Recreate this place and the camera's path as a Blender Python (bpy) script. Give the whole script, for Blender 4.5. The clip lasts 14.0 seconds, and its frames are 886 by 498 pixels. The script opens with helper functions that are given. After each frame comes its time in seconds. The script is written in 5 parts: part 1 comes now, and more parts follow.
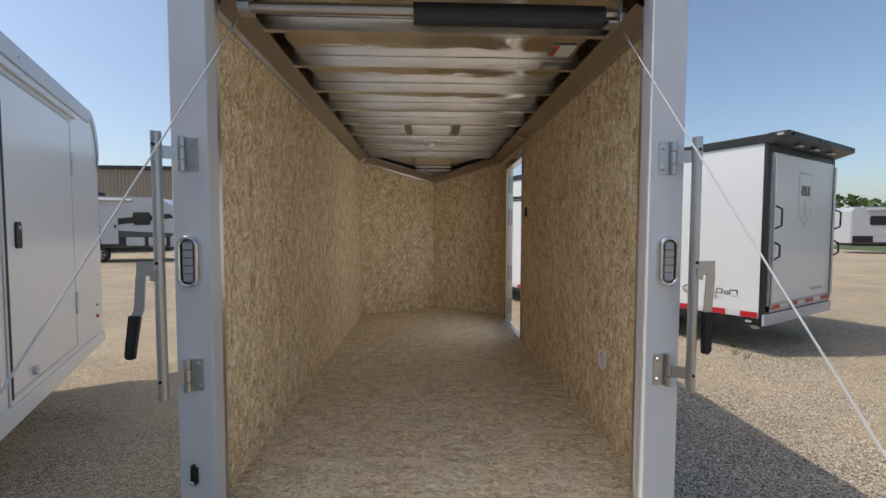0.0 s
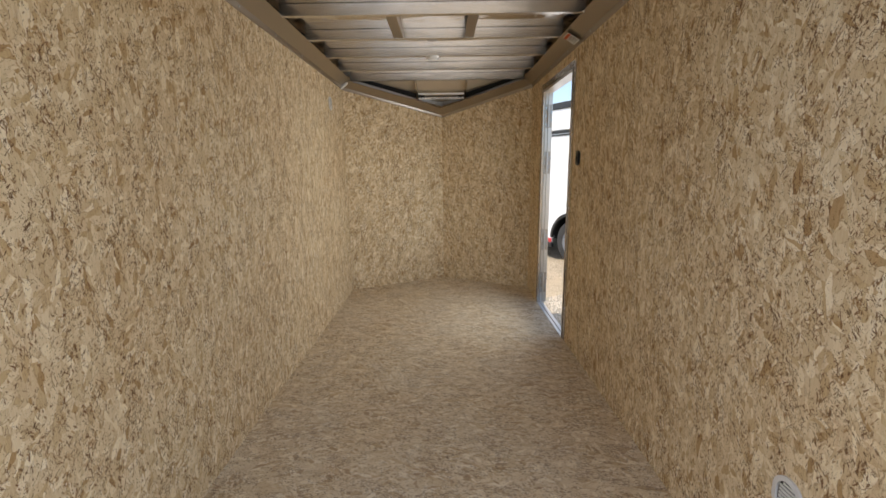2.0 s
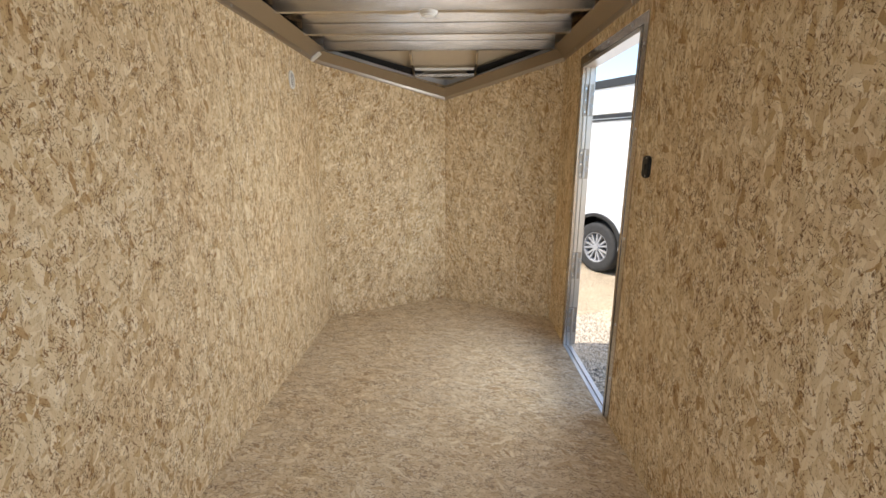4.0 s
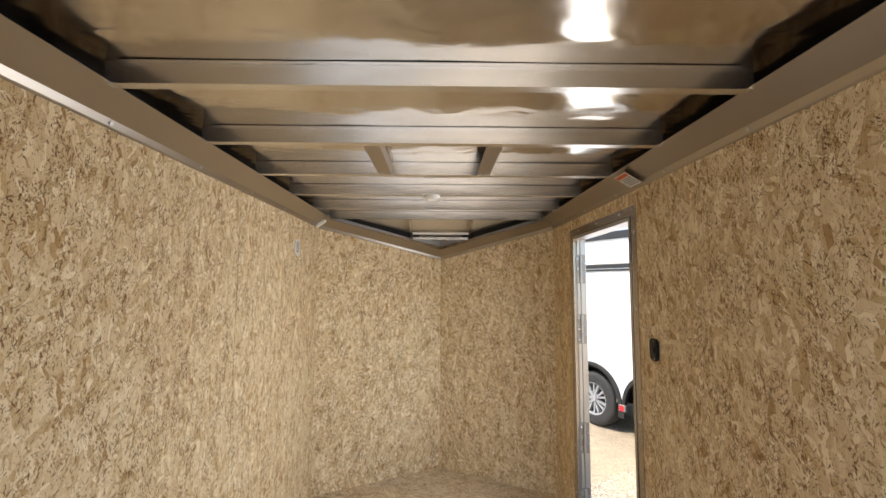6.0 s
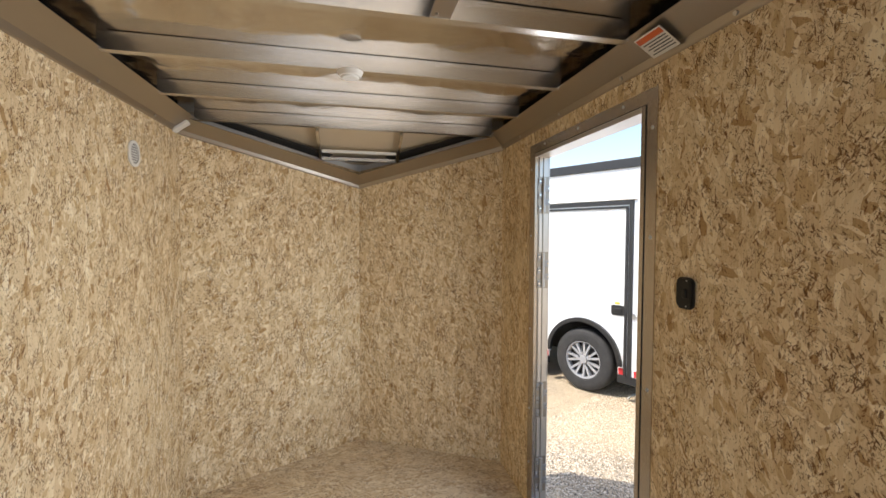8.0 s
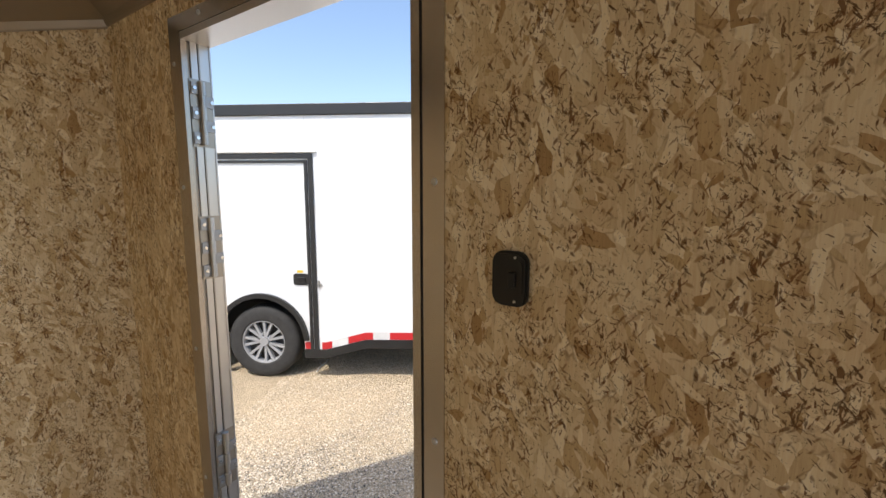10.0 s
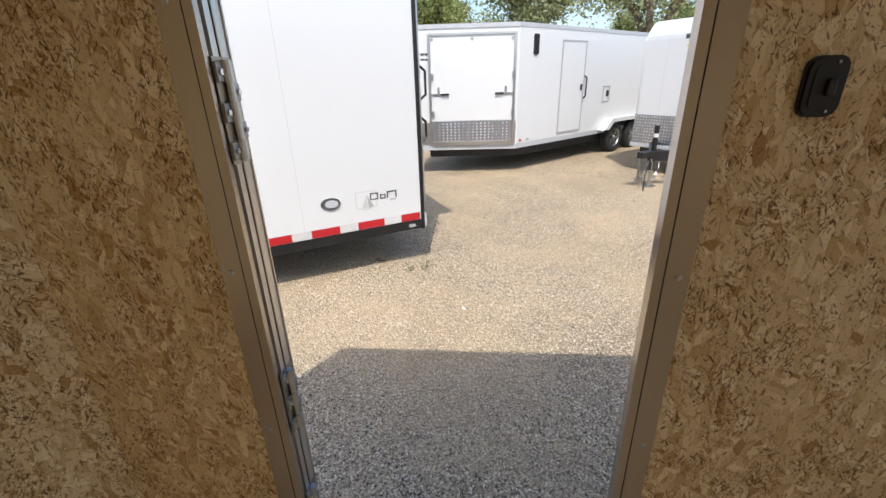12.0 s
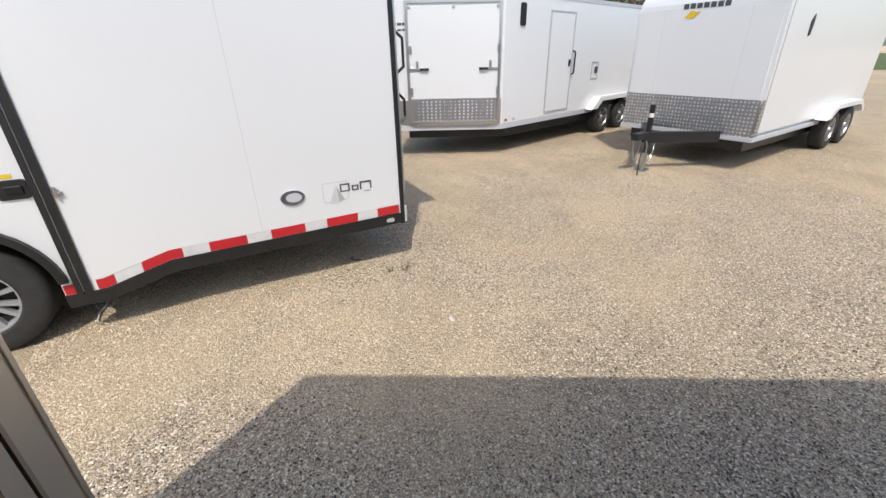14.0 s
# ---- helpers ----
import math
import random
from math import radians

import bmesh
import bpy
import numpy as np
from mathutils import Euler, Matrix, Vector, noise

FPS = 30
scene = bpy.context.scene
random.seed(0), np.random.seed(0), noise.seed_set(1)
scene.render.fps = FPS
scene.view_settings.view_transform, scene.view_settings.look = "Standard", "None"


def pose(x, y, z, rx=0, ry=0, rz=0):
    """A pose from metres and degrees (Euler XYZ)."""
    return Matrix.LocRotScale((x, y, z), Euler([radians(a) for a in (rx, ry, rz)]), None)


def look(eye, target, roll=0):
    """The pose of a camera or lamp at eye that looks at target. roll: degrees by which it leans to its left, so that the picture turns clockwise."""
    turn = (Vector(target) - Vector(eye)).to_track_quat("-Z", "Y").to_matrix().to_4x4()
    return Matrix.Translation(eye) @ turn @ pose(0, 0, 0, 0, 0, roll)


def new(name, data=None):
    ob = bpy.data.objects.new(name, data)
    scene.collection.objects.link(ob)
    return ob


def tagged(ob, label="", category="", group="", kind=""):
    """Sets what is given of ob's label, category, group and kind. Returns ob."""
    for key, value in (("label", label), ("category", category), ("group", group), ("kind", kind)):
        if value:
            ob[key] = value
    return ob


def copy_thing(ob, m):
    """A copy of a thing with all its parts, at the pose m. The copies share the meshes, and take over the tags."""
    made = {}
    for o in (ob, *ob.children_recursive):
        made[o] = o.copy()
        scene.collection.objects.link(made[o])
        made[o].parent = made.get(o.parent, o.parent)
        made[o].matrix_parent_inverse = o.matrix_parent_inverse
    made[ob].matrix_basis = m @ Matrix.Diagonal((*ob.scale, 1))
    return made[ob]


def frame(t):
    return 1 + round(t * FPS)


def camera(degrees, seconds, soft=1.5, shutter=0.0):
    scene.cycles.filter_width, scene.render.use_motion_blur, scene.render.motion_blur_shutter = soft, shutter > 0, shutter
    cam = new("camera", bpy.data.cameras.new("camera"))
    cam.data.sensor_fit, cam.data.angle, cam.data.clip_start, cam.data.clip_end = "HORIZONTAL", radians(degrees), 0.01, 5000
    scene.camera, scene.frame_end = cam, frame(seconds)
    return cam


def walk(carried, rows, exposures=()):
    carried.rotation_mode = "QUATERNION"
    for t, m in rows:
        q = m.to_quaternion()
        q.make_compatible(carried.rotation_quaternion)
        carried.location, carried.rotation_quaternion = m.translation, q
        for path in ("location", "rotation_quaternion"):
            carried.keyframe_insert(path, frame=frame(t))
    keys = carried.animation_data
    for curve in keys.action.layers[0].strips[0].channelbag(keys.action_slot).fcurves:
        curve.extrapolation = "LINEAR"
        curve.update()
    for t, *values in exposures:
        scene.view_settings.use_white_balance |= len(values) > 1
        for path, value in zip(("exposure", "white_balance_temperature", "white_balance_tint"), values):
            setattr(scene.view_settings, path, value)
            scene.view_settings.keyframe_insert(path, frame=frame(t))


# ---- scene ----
cam = camera(93.8, 14.0)
PATH = [
    (0, (0.282, 0.44, 1.569), (0.36, 2.436, 1.474), 0.1),
    (0.5, (0.351, 0.74, 1.606), (0.425, 2.737, 1.515), 0.0),
    (1, (0.383, 1.026, 1.619), (0.439, 3.022, 1.498), -0.1),
    (1.5, (0.36, 1.341, 1.7), (0.387, 3.328, 1.476), -0.5),
    (2, (0.381, 1.683, 1.689), (0.374, 3.647, 1.299), -0.8),
    (2.2, (0.404, 1.82, 1.68), (0.391, 3.768, 1.218), -0.8),
    (4.3, (0.44, 2.63, 1.844), (0.389, 4.574, 1.377), -0.1),
    (4.5, (0.44, 2.643, 1.877), (0.388, 4.606, 1.502), -0.1),
    (5, (0.415, 2.637, 1.926), (0.369, 4.633, 1.819), 0.2),
    (5.5, (0.379, 2.623, 1.964), (0.36, 4.622, 2.034), 0.3),
    (6, (0.355, 2.627, 1.981), (0.375, 4.62, 2.15), 0.3),
    (6.5, (0.327, 2.679, 1.957), (0.387, 4.671, 2.119), 0.3),
    (7, (0.315, 2.834, 1.933), (0.448, 4.827, 2.018), 0.3),
    (7.5, (0.327, 3.058, 1.904), (0.553, 5.045, 1.909), 0.3),
    (8, (0.316, 3.317, 1.888), (0.749, 5.268, 1.815), 0.2),
    (8.5, (0.313, 3.526, 1.895), (1.055, 5.379, 1.771), 0.0),
    (8.7, (0.35, 3.595, 1.883), (1.234, 5.384, 1.747), 0.0),
    (10.8, (0.668, 4.308, 1.828), (2.539, 4.902, 1.446), 0.0),
    (11, (0.649, 4.394, 1.804), (2.539, 4.89, 1.379), -0.2),
    (11.5, (0.586, 4.59, 1.79), (2.48, 4.898, 1.227), -0.9),
    (12, (0.495, 4.771, 1.757), (2.336, 4.941, 0.994), -1.6),
    (12.5, (0.485, 4.822, 1.719), (2.252, 4.924, 0.788), -1.7),
    (13, (0.61, 4.807, 1.652), (2.312, 4.884, 0.606), -1.6),
    (13.5, (0.783, 4.79, 1.665), (2.505, 4.865, 0.651), -1.5),
    (14, (1.012, 4.839, 1.705), (2.82, 4.913, 0.853), -1.1),
]
EXPOSURES = [(0.0, -0.27), (0.5, -0.2), (1.0, 0.03), (2.2, 0.66), (5.0, 1.03), (7.0, 1.05), (8.5, 0.88), (11.0, 0.4), (12.5, 0.3), (13.5, 0.28), (14.0, 0.1)]
walk(cam, [(t, look(eye, target, roll)) for t, eye, target, roll in PATH], EXPOSURES)


# ---- world, sun, large lights ----
SUN_AZ, SUN_EL = radians(269.0), radians(57.8)   # compass angle of the sun from +y towards +x, and its height
world = bpy.data.worlds.new("sky")
scene.world = world
world.use_nodes = True
wn = world.node_tree.nodes
sky = wn.new("ShaderNodeTexSky")
sky.sky_type = "NISHITA"
sky.sun_disc = False
sky.sun_elevation, sky.sun_rotation = SUN_EL, SUN_AZ
sky.air_density, sky.dust_density, sky.ozone_density = 1.0, 2.0, 1.3
world.node_tree.links.new(sky.outputs[0], wn["Background"].inputs[0])
wn["Background"].inputs[1].default_value = 0.19
sun = new("sun", bpy.data.lights.new("sun", "SUN"))
sun.data.energy, sun.data.angle, sun.data.color = 3.05, radians(0.55), (1.0, 0.93, 0.83)
sun_dir = Vector((math.sin(SUN_AZ) * math.cos(SUN_EL), math.cos(SUN_AZ) * math.cos(SUN_EL), math.sin(SUN_EL)))
sun.matrix_basis = look(sun_dir * 30, (0, 0, 0))
# the bright sky and sunlit yard behind the open rear end
rear_sky = new("rear_opening_skylight", bpy.data.lights.new("rear_opening_skylight", "AREA"))
rear_sky.data.shape, rear_sky.data.size, rear_sky.data.size_y = "RECTANGLE", 1.5, 1.85
rear_sky.data.energy, rear_sky.data.color = 3.7, (0.98, 0.97, 1.0)
rear_sky.matrix_basis = look((0.33, 2.02, 1.45), (0.33, 4.0, 1.40))

# the sunlit white trailer, gravel and sky outside the open side door
door_sky = new("side_door_skylight", bpy.data.lights.new("side_door_skylight", "AREA"))
door_sky.data.shape, door_sky.data.size, door_sky.data.size_y = "RECTANGLE", 0.66, 1.36
door_sky.data.energy, door_sky.data.color = 6.4, (0.97, 0.98, 1.0)
door_sky.matrix_basis = look((1.185, 4.835, 1.50), (0.0, 4.835, 1.50))
door_sky.data.spread = radians(160)


# ---- materials ----
def material(name, base=(0.8, 0.8, 0.8), rough=0.5, metal=0.0, spec=0.5, coat=0.0):
    m = bpy.data.materials.new(name)
    m.use_nodes = True
    b = m.node_tree.nodes["Principled BSDF"]
    b.inputs["Base Color"].default_value = (*base, 1)
    b.inputs["Roughness"].default_value = rough
    b.inputs["Metallic"].default_value = metal
    b.inputs["Specular IOR Level"].default_value = spec
    b.inputs["Coat Weight"].default_value = coat
    return m, m.node_tree.nodes, m.node_tree.links, b


def coords(nodes, links, scale=(1, 1, 1), rot=(0, 0, 0), kind="Object"):
    c = nodes.new("ShaderNodeTexCoord")
    mp = nodes.new("ShaderNodeMapping")
    mp.inputs["Scale"].default_value = scale
    mp.inputs["Rotation"].default_value = [radians(a) for a in rot]
    links.new(c.outputs[kind], mp.inputs["Vector"])
    return mp.outputs[0]


def noise_tex(nodes, links, vec, scale, detail=4, rough=0.55, distort=0.0):
    n = nodes.new("ShaderNodeTexNoise")
    n.inputs["Scale"].default_value, n.inputs["Detail"].default_value = scale, detail
    n.inputs["Roughness"].default_value, n.inputs["Distortion"].default_value = rough, distort
    links.new(vec, n.inputs["Vector"])
    return n.outputs["Fac"]


def ramp(nodes, links, fac, stops, mode="LINEAR"):
    r = nodes.new("ShaderNodeValToRGB")
    r.color_ramp.interpolation = mode
    e = r.color_ramp.elements
    while len(e) < len(stops):
        e.new(0.5)
    for k, (p, c) in enumerate(stops):
        e[k].position = p
        e[k].color = (*c, 1) if len(c) == 3 else c
    links.new(fac, r.inputs["Fac"])
    return r.outputs["Color"]


def mix(nodes, links, fac, a, b, mode="MIX"):
    n = nodes.new("ShaderNodeMix")
    n.data_type, n.blend_type = "RGBA", mode
    for sock, v in ((n.inputs[0], fac), (n.inputs[6], a), (n.inputs[7], b)):
        if isinstance(v, (int, float)):
            sock.default_value = v
        elif isinstance(v, tuple):
            sock.default_value = (*v, 1)
        else:
            links.new(v, sock)
    return n.outputs[2]


def maths(nodes, links, op, a, b=0.0):
    n = nodes.new("ShaderNodeMath")
    n.operation = op
    for sock, v in ((n.inputs[0], a), (n.inputs[1], b)):
        if isinstance(v, (int, float)):
            sock.default_value = v
        else:
            links.new(v, sock)
    return n.outputs[0]


def bump(nodes, links, b, height, strength=0.2, dist=0.002):
    n = nodes.new("ShaderNodeBump")
    n.inputs["Strength"].default_value, n.inputs["Distance"].default_value = strength, dist
    links.new(height, n.inputs["Height"])
    links.new(n.outputs[0], b.inputs["Normal"])
    return n


def osb(name, along, rot=0.0, dust=0.0):
    """Oriented strand board: pressed wood strands that run mostly along one axis, of many tones, with thin dark slivers."""
    m, N, L, b = material(name, rough=0.74, spec=0.25)

    def turned(turn):
        v = coords(N, L, (1, 1, 1), (0, 0, rot))
        spin = N.new("ShaderNodeMapping")
        spin.inputs["Rotation"].default_value = (0, 0, radians(turn)) if along == 0 else (radians(turn), 0, 0)
        L.new(v, spin.inputs["Vector"])
        v = spin.outputs[0]
        w = N.new("ShaderNodeTexNoise")
        w.inputs["Scale"].default_value, w.inputs["Detail"].default_value = 26.0, 3
        L.new(v, w.inputs["Vector"])
        add = N.new("ShaderNodeVectorMath")
        add.operation = "MULTIPLY_ADD"
        L.new(w.outputs["Color"], add.inputs[0])
        add.inputs[1].default_value = (0.018, 0.018, 0.018)
        L.new(v, add.inputs[2])
        return add.outputs[0]

    def stretched(v, cross, length, k):
        sc = [cross, cross, cross]
        sc[along] = length
        mp = N.new("ShaderNodeMapping")
        mp.inputs["Scale"].default_value = sc
        mp.inputs["Location"].default_value = (k * 3.1, k * 1.7, k * 2.3)
        L.new(v, mp.inputs["Vector"])
        return mp.outputs[0]

    def cells(turn, cross, length, k):
        vo = N.new("ShaderNodeTexVoronoi")
        vo.inputs["Scale"].default_value = 1.0
        L.new(stretched(turned(turn), cross, length, k), vo.inputs["Vector"])
        sp = N.new("ShaderNodeSeparateColor")
        L.new(vo.outputs["Color"], sp.inputs[0])
        return sp, vo
    tones = [(0.0, (0.42, 0.265, 0.12)), (0.06, (0.56, 0.40, 0.21)), (0.2, (0.635, 0.49, 0.29)), (0.5, (0.70, 0.56, 0.355)), (0.8, (0.765, 0.635, 0.42)), (1.0, (0.87, 0.76, 0.55))]
    tatter = noise_tex(N, L, coords(N, L), 34.0, 4, 0.6)

    def edges(turn, cross, length, k):
        """Thin broken shadow lines along the edges of the strands."""
        vo = N.new("ShaderNodeTexVoronoi")
        vo.feature = "DISTANCE_TO_EDGE"
        vo.inputs["Scale"].default_value = 1.0
        L.new(stretched(turned(turn), cross, length, k), vo.inputs["Vector"])
        line = ramp(N, L, vo.outputs["Distance"], [(0.015, (1, 1, 1)), (0.07, (0, 0, 0))])
        return maths(N, L, "MULTIPLY", line, ramp(N, L, tatter, [(0.48, (0, 0, 0)), (0.64, (0.6, 0.6, 0.6))]))
    pick_v = N.new("ShaderNodeTexVoronoi")
    pick_v.inputs["Scale"].default_value = 1.0
    L.new(stretched(turned(3), 34, 20, 9), pick_v.inputs["Vector"])
    pick = N.new("ShaderNodeSeparateColor")
    L.new(pick_v.outputs["Color"], pick.inputs[0])
    layers = []
    for k, (turn, cross, length) in enumerate(((5, 52, 14), (-20, 64, 19), (32, 72, 24), (66, 70, 26))):
        sp, vo = cells(turn, cross, length, k)
        tone = ramp(N, L, sp.outputs[0], tones)
        layers.append(mix(N, L, edges(turn, cross, length, k), tone, (0.27, 0.15, 0.065)))
        if k == 0:
            sa = sp
    col = layers[0]
    for k, (low, src) in enumerate(((0.50, 0), (0.68, 1), (0.78, 2))):
        col = mix(N, L, ramp(N, L, pick.outputs[src], [(low, (0, 0, 0)), (low + 0.01, (1, 1, 1))]), col, layers[k + 1])
    # fibres within the strands
    g = [300.0, 300.0, 300.0]
    g[along] = 22.0
    fib = noise_tex(N, L, coords(N, L, g, (4, 3, rot)), 1.0, 5, 0.65, 0.8)
    col = mix(N, L, 0.42, col, ramp(N, L, fib, [(0.3, (0.32, 0.32, 0.32)), (0.64, (0.63, 0.63, 0.63))]), "OVERLAY")
    # loose chips and bark flecks pressed into the face, lying in drifts
    patch = noise_tex(N, L, stretched(turned(12), 14, 8, 13), 1.0, 4, 0.6)
    shift = maths(N, L, "MULTIPLY_ADD", patch, 0.5)
    shift.node.inputs[2].default_value = -0.25
    for k, (turn, cross, length, low, dark, pale, amount) in enumerate((
            (4, 150, 36, 0.885, (0.16, 0.08, 0.03), (0.46, 0.28, 0.12), 0.85),
            (-33, 190, 52, 0.885, (0.17, 0.08, 0.03), (0.45, 0.27, 0.12), 0.85),
            (42, 200, 58, 0.885, (0.11, 0.055, 0.022), (0.42, 0.25, 0.11), 0.85),
            (-55, 66, 34, 0.965, (0.40, 0.22, 0.10), (0.55, 0.37, 0.19), 0.55))):
        sp, vo = cells(turn, cross, length, 4 + k)
        on = ramp(N, L, maths(N, L, "ADD", sp.outputs[0], shift), [(low, (0, 0, 0)), (low + 0.02, (1, 1, 1))])
        body = ramp(N, L, maths(N, L, "ADD", vo.outputs["Distance"], maths(N, L, "MULTIPLY", tatter, 0.9)), [(0.70, (1, 1, 1)), (0.95, (0, 0, 0))])
        f = maths(N, L, "MULTIPLY", on, body)
        col = mix(N, L, maths(N, L, "MULTIPLY", f, amount), col, ramp(N, L, sp.outputs[1], [(0.0, dark), (1.0, pale)]))
    # thin dark slivers and the shadowed ends of strands
    drift = maths(N, L, "MULTIPLY_ADD", ramp(N, L, patch, [(0.40, (0, 0, 0)), (0.60, (1, 1, 1))]), 0.06)
    drift.node.inputs[2].default_value = -0.017
    for k, (turn, cross, length, low, tone, amount) in enumerate((
            (6, 150, 34, 0.645, (0.17, 0.08, 0.028), 0.9),
            (-36, 190, 46, 0.648, (0.20, 0.09, 0.034), 0.9),
            (40, 200, 48, 0.645, (0.12, 0.058, 0.021), 0.92),
            (-12, 300, 80, 0.640, (0.12, 0.062, 0.026), 0.8),
            (72, 260, 70, 0.655, (0.16, 0.08, 0.032), 0.85))):
        n = noise_tex(N, L, stretched(turned(turn), cross, length, 20 + k), 1.0, 3.0, 0.6)
        f = ramp(N, L, maths(N, L, "ADD", n, drift), [(low, (0, 0, 0)), (low + 0.03, (1, 1, 1))])
        col = mix(N, L, maths(N, L, "MULTIPLY", f, amount), col, tone)
    # slow changes of tone over the sheet, scuffs
    slow = noise_tex(N, L, coords(N, L), 1.6, 4)
    col = mix(N, L, 0.35, col, ramp(N, L, slow, [(0.3, (0.42, 0.41, 0.40)), (0.7, (0.6, 0.6, 0.6))]), "OVERLAY")
    if dust:
        # trodden grey dust
        trod = ramp(N, L, noise_tex(N, L, coords(N, L), 3.2, 6, 0.65), [(0.34, (0.45, 0.45, 0.45)), (0.62, (1, 1, 1))])
        col = mix(N, L, maths(N, L, "MULTIPLY", trod, dust), col, (0.58, 0.535, 0.455))
    L.new(col, b.inputs["Base Color"])
    h = maths(N, L, "ADD", maths(N, L, "MULTIPLY", sa.outputs[2], 0.5), fib)
    bump(N, L, b, h, 0.4, 0.0018)
    return m


def metal(name, base, rough, streak=(1, 1, 1), waves=0.0, wear=0.12, fine=260.0):
    m, N, L, b = material(name, base, rough, 1.0)
    v = coords(N, L, streak)
    n = noise_tex(N, L, v, fine, 3)
    s = noise_tex(N, L, coords(N, L), 2.2, 5)
    r = maths(N, L, "ADD", maths(N, L, "MULTIPLY", n, wear), maths(N, L, "MULTIPLY", s, wear * 0.8))
    L.new(maths(N, L, "ADD", r, rough - wear * 0.9), b.inputs["Roughness"])
    L.new(mix(N, L, s, tuple(x * 0.86 for x in base), base), b.inputs["Base Color"])
    if waves:
        w = noise_tex(N, L, coords(N, L, (1.0, 1.7, 1.0)), 2.6, 1, 0.4)
        w = maths(N, L, "ADD", w, maths(N, L, "MULTIPLY", noise_tex(N, L, coords(N, L, (1.0, 1.5, 1.0)), 8.5, 1, 0.4, 0.6), 0.18))
        bump(N, L, b, w, waves, 0.05)
    else:
        bump(N, L, b, n, 0.012, 0.001)
    return m


def paint(name, base, rough=0.3, coat=0.3, dirt=0.06, spots=5.0):
    m, N, L, b = material(name, base, rough, 0.0, 0.5, coat)
    b.inputs["Coat Roughness"].default_value = 0.12
    s = noise_tex(N, L, coords(N, L), spots, 6, 0.6)
    f = noise_tex(N, L, coords(N, L), 90.0, 2)
    k = maths(N, L, "ADD", maths(N, L, "MULTIPLY", s, 0.8), maths(N, L, "MULTIPLY", f, 0.2))
    L.new(mix(N, L, ramp(N, L, k, [(0.35, (1, 1, 1)), (0.65, (0, 0, 0))]), base, tuple(x * (1 - dirt * 2) for x in base)), b.inputs["Base Color"])
    L.new(maths(N, L, "ADD", maths(N, L, "MULTIPLY", s, 0.06 if dirt < 0.015 else 0.2), rough - (0.03 if dirt < 0.015 else 0.08)), b.inputs["Roughness"])
    if dirt > 0.015:
        bump(N, L, b, s, 0.01, 0.0008)
    return m


def skin(name, base):
    """Glossy factory-painted aluminium sheet: almost plain, with a very slow unevenness of gloss and tone."""
    m, N, L, b = material(name, base, 0.28, 0.0, 0.5, 0.4)
    b.inputs["Coat Roughness"].default_value = 0.12
    slow = noise_tex(N, L, coords(N, L), 0.7, 1.5, 0.4)
    L.new(mix(N, L, slow, tuple(x * 1.012 for x in base), tuple(x * 0.975 for x in base)), b.inputs["Base Color"])
    return m


OSB_WALL = osb("osb_wall", 2)
OSB_FLOOR = osb("osb_floor", 0, 0.0, 0.3)
ROOF_SHEET = metal("mill_aluminium_sheet", (0.70, 0.655, 0.595), 0.15, (0.4, 14, 1), 0.34, 0.014, 40.0)
BOW = metal("mill_aluminium_extrusion", (0.78, 0.765, 0.74), 0.27, (0.15, 6, 6), 0.0, 0.014, 60.0)
COVE = metal("anodised_aluminium_cove", (0.44, 0.40, 0.35), 0.34, (6, 0.15, 6), 0.0, 0.05, 60.0)
# FRAME's aluminium darkened and browned: the dim interior's reflection is put into the colour.
DOOR_TRIM = metal("aluminium_trim_dim_reflection", (0.54, 0.49, 0.44), 0.25, (8, 8, 0.2), 0.0, 0.05, 60.0)
HINGE = metal("dull_zinc_hinge", (0.45, 0.45, 0.455), 0.42, (1, 1, 1), 0.0, 0.16, 30.0)
FRAME = metal("brushed_aluminium_trim", (0.70, 0.68, 0.66), 0.32, (8, 8, 0.2), 0.0, 0.12, 60.0)
STEEL = metal("zinc_plated_steel", (0.56, 0.565, 0.57), 0.33, (1, 1, 1), 0.0, 0.16, 30.0)
NOSE_SHEET = paint("dull_tan_sheet", (0.60, 0.50, 0.36), 0.45, 0.0, 0.06, 2.0)
CHROME = metal("chrome", (0.82, 0.83, 0.85), 0.08, (1, 1, 1), 0.0, 0.05)
WHITE = skin("white_trailer_skin", (0.715, 0.73, 0.74))
POST_WHITE = paint("pale_grey_powder_coat", (0.75, 0.765, 0.78), 0.38, 0.2, 0.03)
BLACK = paint("black_powder_coat", (0.013, 0.0135, 0.015), 0.42, 0.1, 0.2)
RUBBER = paint("black_rubber", (0.018, 0.018, 0.019), 0.62, 0.0, 0.2)
TYRE = paint("tyre_rubber", (0.035, 0.034, 0.033), 0.75, 0.0, 0.25, 12.0)
PLASTIC = paint("black_plastic", (0.005, 0.005, 0.0055), 0.45, 0.0, 0.1)
# Near-black for dark parts, and for shade painted into gaps and cavities.
DARK = paint("dark_paint_and_cavity_shade", (0.03, 0.028, 0.026), 0.8, 0.0, 0.2)
RED = paint("red_reflective_tape", (0.52, 0.018, 0.024), 0.4, 0.15, 0.08)
TAPE = paint("white_reflective_tape", (0.68, 0.68, 0.68), 0.35, 0.3, 0.08)
GREY_INK = paint("grey_decal", (0.42, 0.43, 0.44), 0.4, 0.1, 0.05)
PALE_INK = paint("pale_grey_decal", (0.60, 0.61, 0.62), 0.35, 0.2, 0.05)
DARK_INK = paint("charcoal_decal", (0.07, 0.07, 0.075), 0.4, 0.1, 0.05)
YELLOW = paint("yellow_decal", (0.75, 0.50, 0.03), 0.4, 0.1, 0.05)
